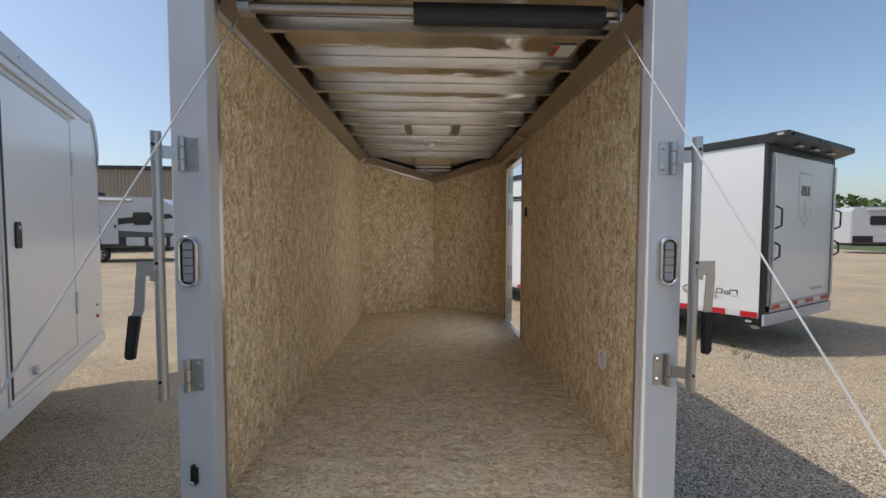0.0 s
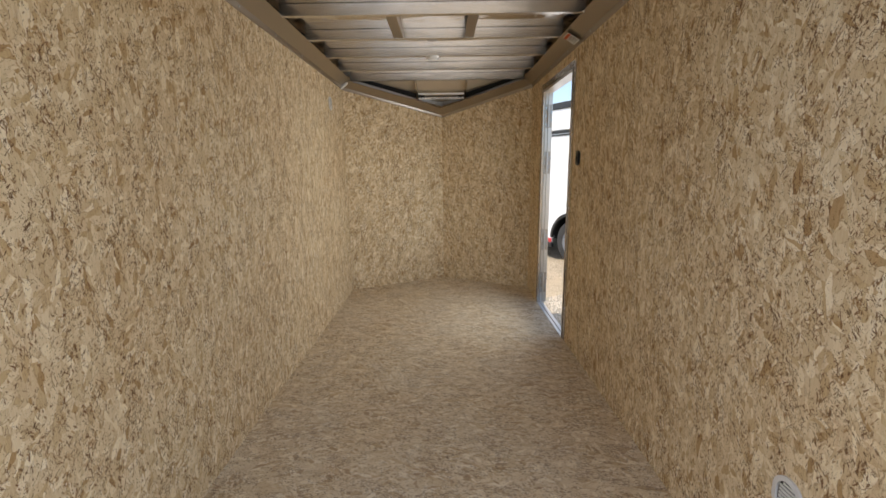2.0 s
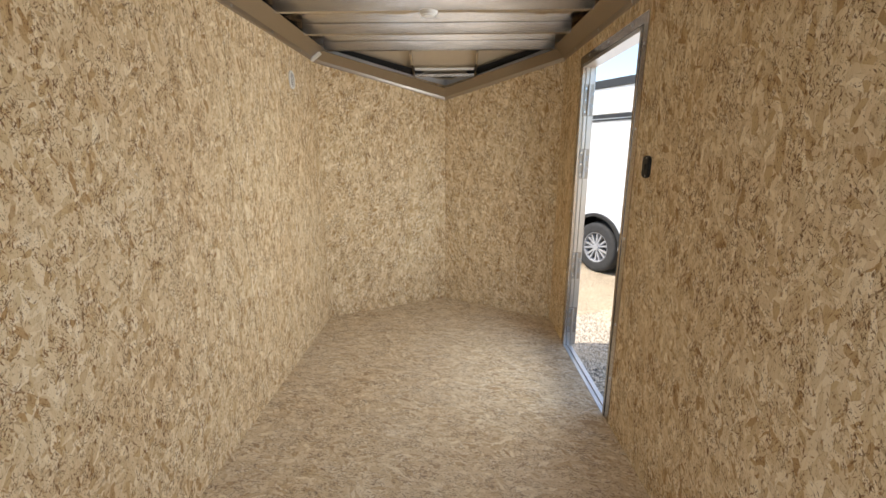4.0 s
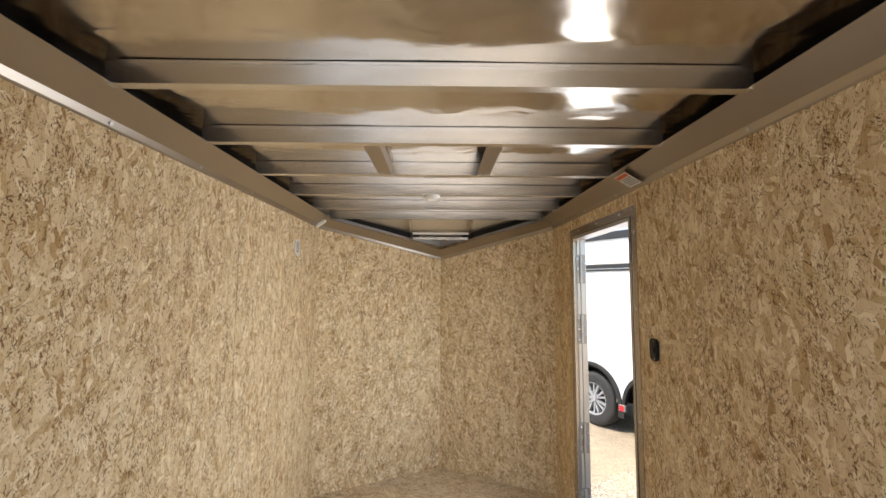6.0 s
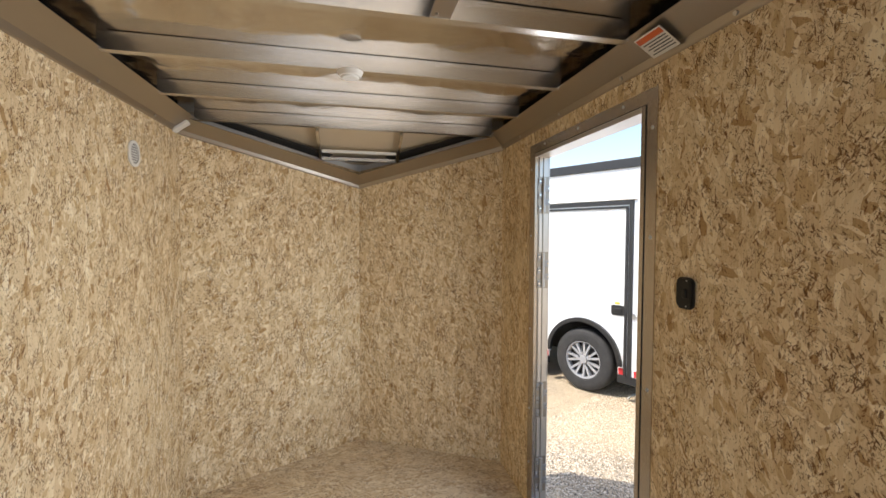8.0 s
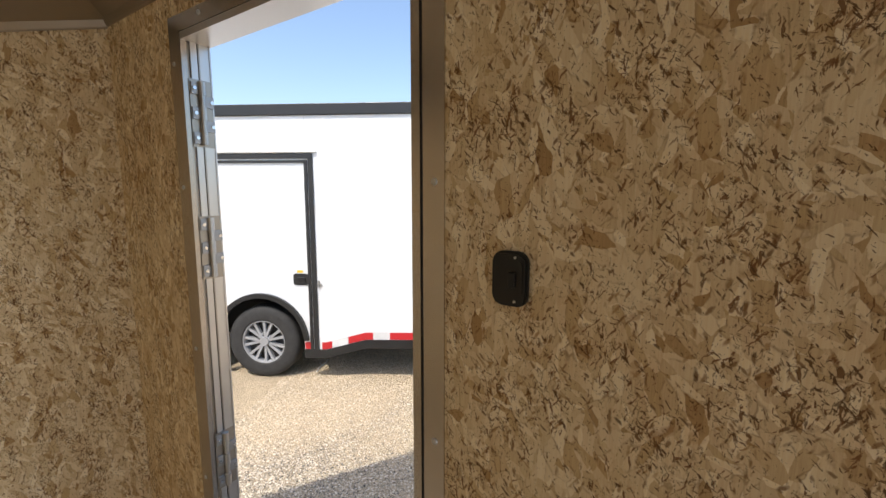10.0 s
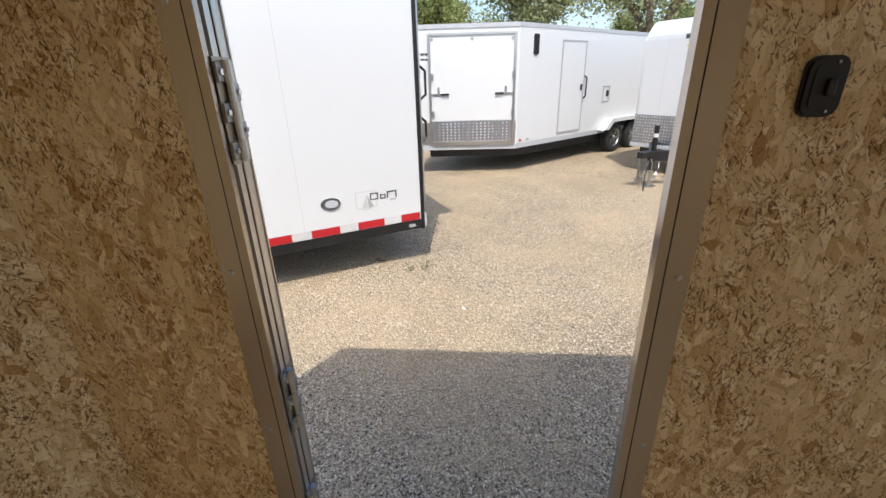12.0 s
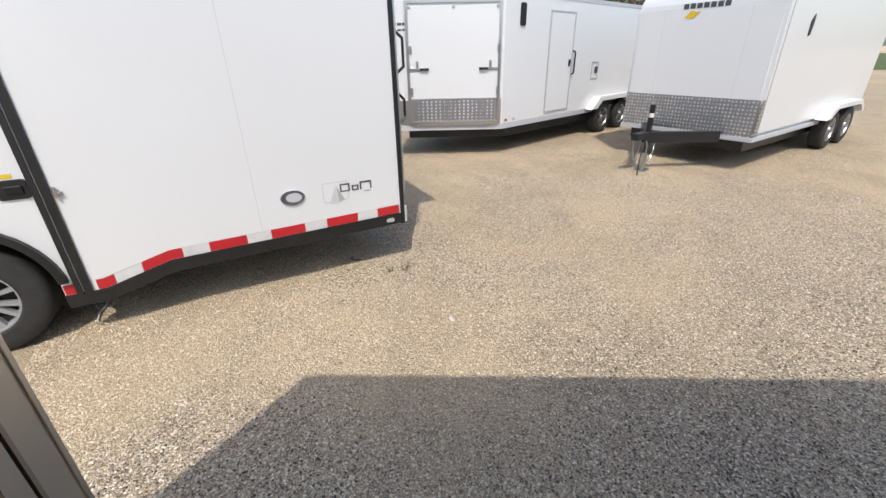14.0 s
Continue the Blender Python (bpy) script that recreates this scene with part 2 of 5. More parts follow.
ORANGE = paint("orange_sticker", (0.60, 0.12, 0.03), 0.5, 0.0, 0.05)
PAPER = paint("white_sticker", (0.72, 0.71, 0.68), 0.55, 0.0, 0.05)
PLASTIC_WHITE = paint("white_plastic", (0.75, 0.74, 0.71), 0.4, 0.1, 0.05)
LENS = material("clear_lens", (0.42, 0.43, 0.44), 0.08, 0.0, 0.7)[0]
LED = metal("led_reflector", (0.30, 0.31, 0.32), 0.22)
GLASS_DARK = material("dark_tinted_glass", (0.02, 0.022, 0.025), 0.06, 0.0, 0.6)[0]
ALLOY = paint("silver_alloy_rim", (0.30, 0.305, 0.315), 0.3, 0.3, 0.05)
LIGHT_BOX = paint("white_lamp_cover", (0.78, 0.78, 0.76), 0.4, 0.0, 0.04)


def tread_plate():
    m, N, L, b = material("tread_plate", (0.62, 0.63, 0.64), 0.42, 1.0)
    c = coords(N, L, (19, 19, 19), (0, 0, 0))
    vo = N.new("ShaderNodeTexVoronoi")
    vo.inputs["Scale"].default_value, vo.inputs["Randomness"].default_value = 1.0, 0.15
    L.new(c, vo.inputs["Vector"])
    L.new(ramp(N, L, vo.outputs["Distance"], [(0.22, (0.95, 0.95, 0.96)), (0.42, (0.42, 0.425, 0.44))]), b.inputs["Base Color"])
    bump(N, L, b, ramp(N, L, vo.outputs["Distance"], [(0.2, (1, 1, 1)), (0.45, (0, 0, 0))]), 0.7, 0.004)
    return m


TREAD = tread_plate()


DUST = (0.67, 0.53, 0.35)


def gravel_ground():
    m, N, L, b = material("gravel", rough=0.9, spec=0.2)
    v = coords(N, L)
    vo = N.new("ShaderNodeTexVoronoi")
    vo.inputs["Scale"].default_value = 85.0
    L.new(v, vo.inputs["Vector"])
    v2 = N.new("ShaderNodeTexVoronoi")
    v2.inputs["Scale"].default_value = 190.0
    L.new(v, v2.inputs["Vector"])
    sp = N.new("ShaderNodeSeparateColor")
    L.new(vo.outputs["Color"], sp.inputs[0])
    sp2 = N.new("ShaderNodeSeparateColor")
    L.new(v2.outputs["Color"], sp2.inputs[0])
    stone = ramp(N, L, sp.outputs[0], [(0.0, (0.06, 0.05, 0.042)), (0.24, (0.34, 0.265, 0.18)), (0.55, (0.66, 0.525, 0.355)), (1.0, (0.93, 0.81, 0.62))])
    grit = ramp(N, L, sp2.outputs[0], [(0.0, (0.14, 0.11, 0.08)), (0.4, (0.55, 0.43, 0.285)), (1.0, (0.84, 0.69, 0.49))])
    big = noise_tex(N, L, v, 0.55, 5, 0.6)
    col = mix(N, L, ramp(N, L, big, [(0.36, (0.25, 0.25, 0.25)), (0.62, (0.85, 0.85, 0.85))]), stone, grit)
    dust = ramp(N, L, noise_tex(N, L, v, 0.45, 6, 0.66, 0.6), [(0.46, (0, 0, 0)), (0.60, (1, 1, 1))])
    col = mix(N, L, maths(N, L, "MULTIPLY", dust, 0.6), col, DUST)
    worn = ramp(N, L, noise_tex(N, L, coords(N, L, (0.8, 1.1, 1), (0, 0, 35)), 0.6, 7, 0.7, 0.9), [(0.34, (0.78, 0.78, 0.79)), (0.56, (1, 1, 1))])
    col = mix(N, L, 1.0, col, worn, "MULTIPLY")
    L.new(col, b.inputs["Base Color"])
    h = maths(N, L, "SUBTRACT", 1.0, maths(N, L, "ADD", maths(N, L, "MULTIPLY", vo.outputs["Distance"], 0.8), maths(N, L, "MULTIPLY", v2.outputs["Distance"], 0.4)))
    bump(N, L, b, h, 1.0, 0.02)
    return m


def stones_material():
    m, N, L, b = material("loose_stones", rough=0.85, spec=0.25)
    g = N.new("ShaderNodeNewGeometry")
    col = ramp(N, L, g.outputs["Random Per Island"], [(0.0, (0.03, 0.03, 0.03)), (0.26, (0.24, 0.215, 0.18)), (0.58, (0.62, 0.525, 0.40)), (1.0, (0.94, 0.86, 0.72))])
    dust = ramp(N, L, noise_tex(N, L, coords(N, L), 0.45, 6, 0.66, 0.6), [(0.46, (0, 0, 0)), (0.60, (1, 1, 1))])
    L.new(mix(N, L, maths(N, L, "MULTIPLY", dust, 0.45), col, DUST), b.inputs["Base Color"])
    return m


def leaf_material(name, dark, light):
    m, N, L, b = material(name, rough=0.6, spec=0.3)
    g = N.new("ShaderNodeNewGeometry")
    L.new(ramp(N, L, g.outputs["Random Per Island"], [(0.0, dark), (1.0, light)]), b.inputs["Base Color"])
    b.inputs["Transmission Weight"].default_value = 0.0
    b.inputs["Subsurface Weight"].default_value = 0.0
    return m


GRAVEL = gravel_ground()
STONES = stones_material()
LEAF = leaf_material("tree_leaves", (0.12, 0.165, 0.055), (0.34, 0.39, 0.16))
LEAF_GREY = leaf_material("silvery_leaves", (0.14, 0.18, 0.08), (0.36, 0.39, 0.22))
WOODS = leaf_material("far_leaves", (0.03, 0.06, 0.018), (0.085, 0.125, 0.04))
BARK = paint("bark", (0.20, 0.165, 0.13), 0.9, 0.0, 0.3, 3.0)
GRASS = paint("mown_grass", (0.115, 0.155, 0.045), 0.9, 0.0, 0.25, 0.8)
SAND = paint("pale_dirt_road", (0.50, 0.41, 0.29), 0.9, 0.0, 0.12, 0.6)
CLADDING = paint("brown_metal_cladding", (0.30, 0.255, 0.205), 0.6, 0.0, 0.08, 0.6)
SILVER = paint("silver_paint", (0.52, 0.54, 0.57), 0.35, 0.3, 0.05)
BEIGE = paint("warm_white_fibreglass", (0.66, 0.63, 0.57), 0.35, 0.3, 0.05)


# ---- building helpers ----
def thing(name, label, category, m=None, group="", kind=""):
    ob = tagged(new(name), label, category, group, kind)
    ob.empty_display_size = 0.2
    if m is not None:
        ob.matrix_basis = m
    return ob


def part(name, bm, mat, parent=None, label="", smooth=False):
    me = bpy.data.meshes.new(name)
    bmesh.ops.recalc_face_normals(bm, faces=bm.faces)
    bm.to_mesh(me)
    bm.free()
    me.materials.append(mat)
    if smooth:
        me.polygons.foreach_set("use_smooth", [True] * len(me.polygons))
    ob = new(name, me)
    if parent is not None:
        ob.parent = parent
    if label:
        tagged(ob, label)
    return ob


def structure(name, bm, mat, label="", category="", smooth=False):
    return tagged(part(name, bm, mat, None, label, smooth), label, category, "", "structure")


def box(bm, x0, x1, y0, y1, z0, z1, bevel=0.0):
    v = [bm.verts.new((x, y, z)) for x in (x0, x1) for y in (y0, y1) for z in (z0, z1)]
    f = [bm.faces.new([v[i] for i in q]) for q in ((0, 1, 3, 2), (4, 6, 7, 5), (0, 4, 5, 1), (2, 3, 7, 6), (0, 2, 6, 4), (1, 5, 7, 3))]
    if bevel:
        bmesh.ops.bevel(bm, geom=list({e for q in f for e in q.edges}), offset=bevel, segments=2, affect="EDGES", profile=0.5)
    return bm


def boxes(*rows, bevel=0.0):
    bm = bmesh.new()
    for r in rows:
        box(bm, *r, bevel=bevel)
    return bm


def prism(pts, axis, lo, hi, bevel=0.0, bm=None):
    """An outline in the plane across axis, drawn out from lo to hi."""
    bm = bm or bmesh.new()

    def place(p, d):
        return {"x": (d, p[0], p[1]), "y": (p[0], d, p[1]), "z": (p[0], p[1], d)}[axis]
    a = [bm.verts.new(place(p, lo)) for p in pts]
    c = [bm.verts.new(place(p, hi)) for p in pts]
    fs = [bm.faces.new(a), bm.faces.new(c[::-1])]
    for i in range(len(pts)):
        j = (i + 1) % len(pts)
        fs.append(bm.faces.new((a[i], c[i], c[j], a[j])))
    if bevel:
        es = [e for e in fs[0].edges] + [e for e in fs[1].edges]
        bmesh.ops.bevel(bm, geom=es, offset=bevel, segments=2, affect="EDGES")
    return bm


def tube(p0, p1, r, seg=12, r2=None, bm=None):
    bm = bm or bmesh.new()
    p0, p1 = Vector(p0), Vector(p1)
    q = (p1 - p0).to_track_quat("Z", "Y").to_matrix()
    a, c = [], []
    for i in range(seg):
        t = 2 * math.pi * i / seg
        o = q @ Vector((math.cos(t), math.sin(t), 0))
        a.append(bm.verts.new(p0 + o * r))
        c.append(bm.verts.new(p1 + o * (r if r2 is None else r2)))
    bm.faces.new(a)
    bm.faces.new(c[::-1])
    for i in range(seg):
        j = (i + 1) % seg
        bm.faces.new((a[i], c[i], c[j], a[j]))
    return bm


def bent_tube(pts, r, seg=10):
    bm = bmesh.new()
    for p, q in zip(pts, pts[1:]):
        tube(p, q, r, seg, None, bm)
    for p in pts[1:-1]:
        bmesh.ops.create_icosphere(bm, subdivisions=2, radius=r * 1.01, matrix=Matrix.Translation(p))
    return bm


def pill(cx, cz, w, h, n=10):
    """A round-ended upright or lying outline."""
    r = min(w, h) / 2
    out = []
    for k, (sx, sz, a0) in enumerate(((1, 1, 0), (-1, 1, 90), (-1, -1, 180), (1, -1, 270))):
        for i in range(n):
            t = radians(a0 + 90 * i / (n - 1))
            out.append((cx + sx * (w / 2 - r) + r * math.cos(t), cz + sz * (h / 2 - r) + r * math.sin(t)))
    clean = []
    for p in out:
        if not clean or math.dist(p, clean[-1]) > 1e-5:
            clean.append(p)
    if math.dist(clean[0], clean[-1]) < 1e-5:
        clean.pop()
    return clean


def rounded(cx, cz, w, h, r, n=5):
    out = []
    for sx, sz, a0 in ((1, 1, 0), (-1, 1, 90), (-1, -1, 180), (1, -1, 270)):
        for i in range(n):
            t = radians(a0 + 90 * i / (n - 1))
            out.append((cx + sx * (w / 2 - r) + r * math.cos(t), cz + sz * (h / 2 - r) + r * math.sin(t)))
    return out


def along(origin, direction):
    """A pose with x along direction (level), z up."""
    d = Vector((direction[0], direction[1], 0)).normalized()
    return Matrix.Translation(origin) @ Matrix.Rotation(math.atan2(d.y, d.x), 4, "Z")


# ---- the trailer that is walked through ----
FL, LX, RX, Y0, Y1, YN, AX = 0.49, -0.535, 1.205, 2.0, 5.68, 6.15, 0.37   # floor, walls, rear, end of side walls, nose point
OUT = 0.055                                                                # wall thickness
D0, D1, DT = 4.455, 5.215, 2.265                                           # side door opening
ROOF = 2.512                                                               # underside of the roof sheet
BOWZ = 2.457

fl = prism([(LX - 0.05, Y0 + 0.01), (RX + 0.05, Y0 + 0.01), (RX + 0.05, Y1), (AX, YN + 0.05), (LX - 0.05, Y1)], "z", FL - 0.018, FL)
structure("floor", fl, OSB_FLOOR, "bare OSB floor sheets with strands running crosswise", "floor")
structure("floor_frame", prism([(LX - OUT, Y0 + 0.02), (RX + OUT, Y0 + 0.02), (RX + OUT, Y1), (AX, YN + 0.08), (LX - OUT, Y1)], "z", FL - 0.14, FL - 0.022), FRAME, "aluminium frame under the trailer floor", "frame")

wl = structure("wall_left", boxes((LX - OUT, LX - 0.02, Y0 + 0.07, Y1, FL - 0.1, 2.56)), WHITE, "trailer side wall with white outer skin", "wall")
part("panel", boxes((LX - 0.019, LX, Y0 + 0.03, 4.4725, FL, 2.46)), OSB_WALL, wl, "tan OSB wall sheet with upright strands")
part("panel", boxes((LX - 0.019, LX - 0.0012, 4.4785, Y1 + 0.005, FL, 2.46)), OSB_WALL, wl, "tan OSB wall sheet with upright strands")
part("seam", boxes((LX - 0.017, LX - 0.004, 4.4725, 4.4785, FL, 2.44)), DARK, wl, "dark joint between two sheets")

wr = structure("wall_right", boxes((RX + 0.02, RX + OUT, Y0 + 0.07, D0 - 0.05, FL - 0.1, 2.56), (RX + 0.02, RX + OUT, D1 + 0.02, Y1, FL - 0.1, 2.56), (RX + 0.02, RX + OUT, D0 - 0.05, D1 + 0.02, DT + 0.02, 2.56), (RX + 0.02, RX + OUT, D0 - 0.05, D1 + 0.02, FL - 0.1, FL - 0.012)), WHITE, "trailer side wall with white outer skin and a door opening", "wall")
part("panel", boxes((RX, RX + 0.019, Y0 + 0.03, D0 - 0.024, FL, 2.46)), OSB_WALL, wr, "tan OSB wall sheet with upright strands")
part("panel", boxes((RX, RX + 0.019, D1 + 0.024, Y1 + 0.005, FL, 2.46)), OSB_WALL, wr, "narrow strip of OSB beside the door")
part("panel", boxes((RX, RX + 0.019, D0 - 0.024, D1 + 0.024, DT + 0.024, 2.46)), OSB_WALL, wr, "OSB piece above the door")


def nose_wall(name, x_side):
    d = Vector((AX - x_side, YN - Y1, 0))
    n = Vector((-d.y, d.x, 0)).normalized() * (1 if x_side < AX else -1)
    bm = bmesh.new()
    tops = (2.47, 2.30)
    for off, lo in ((0.0, FL),):
        base = [Vector((x_side, Y1, 0)), Vector((AX, YN, 0))]
        v = []
        for k, p in enumerate(base):
            for o in (off, 0.019):
                v.append([bm.verts.new((p.x + n.x * o, p.y + n.y * o, lo)), bm.verts.new((p.x + n.x * o, p.y + n.y * o, tops[k]))])
        a, c, e, f = v
        for q in ((a[0], e[0], e[1], a[1]), (c[0], c[1], f[1], f[0]), (a[0], a[1], c[1], c[0]), (e[0], f[0], f[1], e[1]), (a[1], e[1], f[1], c[1]), (a[0], c[0], f[0], e[0])):
            bm.faces.new(q)
    w = structure(name, bm, OSB_NOSE_L if x_side < AX else OSB_NOSE_R, "tan OSB lining on one half of the V-shaped nose", "wall")
    bm = bmesh.new()
    v = []
    for k, p in enumerate(base):
        for o in (0.024, OUT):
            v.append([bm.verts.new((p.x + n.x * o, p.y + n.y * o, FL - 0.1)), bm.verts.new((p.x + n.x * o, p.y + n.y * o, 2.56))])
    a, c, e, f = v
    for q in ((a[0], e[0], e[1], a[1]), (c[0], c[1], f[1], f[0]), (a[0], a[1], c[1], c[0]), (e[0], f[0], f[1], e[1]), (a[1], e[1], f[1], c[1]), (a[0], c[0], f[0], e[0])):
        bm.faces.new(q)
    part("outer_skin", bm, WHITE, w)
    return w


OSB_NOSE_L = osb("osb_nose_one", 2, 62.5)
OSB_NOSE_R = osb("osb_nose_two", 2, -60.6)
# Filler boxes, out of sight, added to keep light from leaking through the nose joints.
structure("corner_post", boxes((LX - OUT, LX - 0.021, Y1 + 0.0005, Y1 + 0.05, FL - 0.1, 2.56), (RX + 0.021, RX + OUT, Y1 + 0.0005, Y1 + 0.05, FL - 0.1, 2.56), (AX - 0.04, AX + 0.04, YN + 0.045, YN + 0.075, FL - 0.1, 2.56)), WHITE, "unseen white filler boxes that block light at the nose corners", "post")
nose_wall("wall_nose_1", LX)
nose_wall("wall_nose_2", RX)

# roof sheet, level over the body and falling towards the nose point
bm = bmesh.new()
ys = [Y0 + 0.02 + (Y1 + 0.03 - Y0 - 0.02) * k / 40 for k in range(41)]
grid = []
for y in ys:
    row = []
    for i in range(17):
        x = LX + (RX - LX) * i / 16
        row.append(bm.verts.new((x, y, ROOF + 0.0012 * noise.noise((x * 2.3, y * 2.0, 1.3)))))
    grid.append(row)
for r0, r1 in zip(grid, grid[1:]):
    for i in range(16):
        bm.faces.new((r0[i], r0[i + 1], r1[i + 1], r1[i]))
structure("ceiling", bm, ROOF_SHEET, "shiny bare aluminium roof sheet seen from below", "ceiling", True)
bm = bmesh.new()
vs = [bm.verts.new(c) for c in ((LX, Y1 + 0.03, ROOF), (RX, Y1 + 0.03, ROOF), (AX + 0.05, YN - 0.01, 2.345), (AX - 0.05, YN - 0.01, 2.345))]
bm.faces.new(vs)
vs = [bm.verts.new((v.co.x, v.co.y, v.co.z + 0.003)) for v in vs]
bm.faces.new(vs[::-1])
structure("ceiling_nose", bm, NOSE_SHEET, "dull tan sheet over the V nose seen from below", "ceiling")
structure("roof", prism([(LX - OUT, Y0), (RX + OUT, Y0), (RX + OUT, Y1), (AX, YN + 0.06), (LX - OUT, Y1)], "z", 2.56, 2.585), WHITE, "outer skin of the trailer roof", "roof")

# roof bows
bow = thing("roof_bow", "mill-finish aluminium roof bow across the ceiling", "roof bow", pose(0, 2.36, 0), "roof bows")
bm = prism([(0.0, BOWZ), (0.03, BOWZ), (0.03, ROOF - 0.001), (0.027, ROOF - 0.001), (0.027, BOWZ + 0.003), (0.003, BOWZ + 0.003), (0.003, ROOF - 0.001), (0.0, ROOF - 0.001)], "x", LX + 0.086, RX - 0.086)
part("channel", bm, BOW, bow)
part("lip", boxes((LX + 0.12, RX - 0.12, -0.012, -0.0005, ROOF - 0.0045, ROOF - 0.0022)), BOW, bow, "thin flange against the sheet")
for k in range(1, 9):
    copy_thing(bow, pose(0, 2.36 + 0.41 * k, 0))
BRK = thing("ceiling_brace", "flat aluminium brace between two roof bows", "brace", pose(0.118, 4.032, 0), "ceiling braces")
part("web", boxes((-0.028, 0.028, 0.0, 0.378, BOWZ + 0.002, BOWZ + 0.006)), COVE, BRK)
part("flange", boxes((0.0255, 0.028, 0.0, 0.378, BOWZ + 0.006, ROOF - 0.004)), COVE, BRK)
part("screw", tube((-0.012, 0.36, BOWZ + 0.002), (-0.012, 0.36, BOWZ - 0.002), 0.005, 8), STEEL, BRK)
copy_thing(BRK, pose(0.548, 4.032, 0))


# cove trim along walls and nose
def cove(name, p, q, inward, zs, label):
    """Sloping cove from the wall up to the bows; p to q in plan, inward the way into the room, zs the lower edge at both ends."""
    bm = bmesh.new()
    rings = []
    for (x, y), z in ((p, zs[0]), (q, zs[1])):
        ring = []
        for o, h in ((-0.002, 0.0), (0.004, 0.0), (0.008, 0.004), (0.016, 0.022), (0.096, 0.070), (0.094, 0.073), (0.088, 0.0715), (-0.002, 0.026)):
            ring.append(bm.verts.new((x + inward[0] * o, y + inward[1] * o, z + h)))
        rings.append(ring)
    a, c = rings
    bm.faces.new(a)
    bm.faces.new(c[::-1])
    for i in range(len(a)):
        j = (i + 1) % len(a)
        bm.faces.new((a[i], c[i], c[j], a[j]))
    return structure(name, bm, COVE, label, "trim")


CZ = 2.392
# Dark strips added so that the space behind the coves looks shaded.
structure("cove_shade_strips", boxes((LX - 0.0195, LX - 0.001, Y0 + 0.09, Y1, 2.4605, ROOF - 0.004), (RX + 0.001, RX + 0.0195, Y0 + 0.09, Y1, 2.4605, ROOF - 0.004)), DARK, "dark strips added behind the coves to paint the cavity's shade", "rail")
cl = cove("trim_cove_left", (LX, Y0 + 0.09), (LX, Y1 - 0.01), (1, 0), (CZ, CZ), "bronze-grey aluminium cove between wall and roof")
cr = cove("trim_cove_right", (RX, Y0 + 0.09), (RX, Y1 - 0.01), (-1, 0), (CZ, CZ), "bronze-grey aluminium cove between wall and roof")
for xs, nm in ((LX, "trim_cove_nose_1"), (RX, "trim_cove_nose_2")):
    d = Vector((AX - xs, YN - Y1, 0)).normalized()
    n = Vector((d.y, -d.x, 0)) if xs < AX else Vector((-d.y, d.x, 0))
    cove(nm, (xs, Y1 - 0.002), (AX, YN - 0.003), (n.x, n.y), (CZ - 0.004, 2.185), "bronze-grey aluminium cove falling along the V nose")
for side, c in ((1, cl), (-1, cr)):
    xw = LX if side > 0 else RX
    for k in range(8):
        y = 2.45 + 0.42 * k
        part("screw", tube((xw + side * 0.009, y, CZ + 0.013), (xw + side * 0.0155, y, CZ + 0.011), 0.006, 10), STEEL, c)
part("joint_cap", prism([(LX + 0.004, CZ - 0.008), (LX + 0.070, CZ + 0.041), (LX + 0.064, CZ + 0.052), (LX + 0.0, CZ + 0.006)], "y", Y1 - 0.085, Y1 - 0.040), PLASTIC_WHITE, cl, "small white plastic cap at the corner of the cove")
# sloped struts and lamp frame in the nose
nf = thing("nose_roof_frame", "aluminium struts and crossbars under the sloping nose roof", "roof frame", pose(0, 0, 0))
for x in (0.135, 0.605):
    bm = prism([(5.725, 2.452), (6.0, 2.345), (6.0, 2.372), (5.725, 2.488)], "x", x - 0.008, x + 0.008)
    part("strut", bm, BOW, nf)
part("crossbar", boxes((0.146, 0.594, 5.99, 6.006, 2.342, 2.362)), BOW, nf)
part("lamp_strip", boxes((0.146, 0.594, 5.93, 5.95, 2.378, 2.396), bevel=0.004), LIGHT_BOX, nf, "unlit white strip lamp")
# Solid dark sheet that paints the shade of a gap at the nose point.
part("gap_shade", prism([(0.11, 6.008), (0.63, 6.008), (AX + 0.05, 6.10), (AX - 0.05, 6.10)], "z", 2.352, 2.356), DARK, nf, "dark sheet painting the shaded gap at the nose point")
# Dark strips along both nose coves, in place of the shaded gaps there.
for sgn in (-1, 1):
    xo, xi, k = (LX + 0.13, AX - 0.19, 1) if sgn < 0 else (RX - 0.13, AX + 0.19, -1)
    bm = bmesh.new()
    v = [bm.verts.new(c) for c in ((xo, 5.725, 2.474), (xo + k * 0.10, 5.725, 2.474), (xi + k * 0.03, 5.985, 2.372), (xi - k * 0.03, 6.03, 2.352))]
    f = bm.faces.new(v)
    r = bmesh.ops.extrude_face_region(bm, geom=[f])
    bmesh.ops.translate(bm, verts=[e for e in r["geom"] if isinstance(e, bmesh.types.BMVert)], vec=(0, 0, 0.004))
    part("gap_shade", bm, DARK, nf, "dark sheet painting the shaded gap beside the strut")

# puck lamp, stickers, vents, latch, wall screws
puck = thing("puck_light", "small white round ceiling light under a roof bow", "ceiling light", pose(0.315, 4.835, BOWZ))
part("body", tube((0, 0, -0.0005), (0, 0, -0.018), 0.046, 32, 0.038), PLASTIC_WHITE, puck, smooth=False)
part("lens", tube((0, 0, -0.0182), (0, 0, -0.023), 0.032, 24, 0.026), LIGHT_BOX, puck)
part("screw", tube((0.036, 0, -0.0165), (0.036, 0, -0.0205), 0.0035, 8), STEEL, puck)

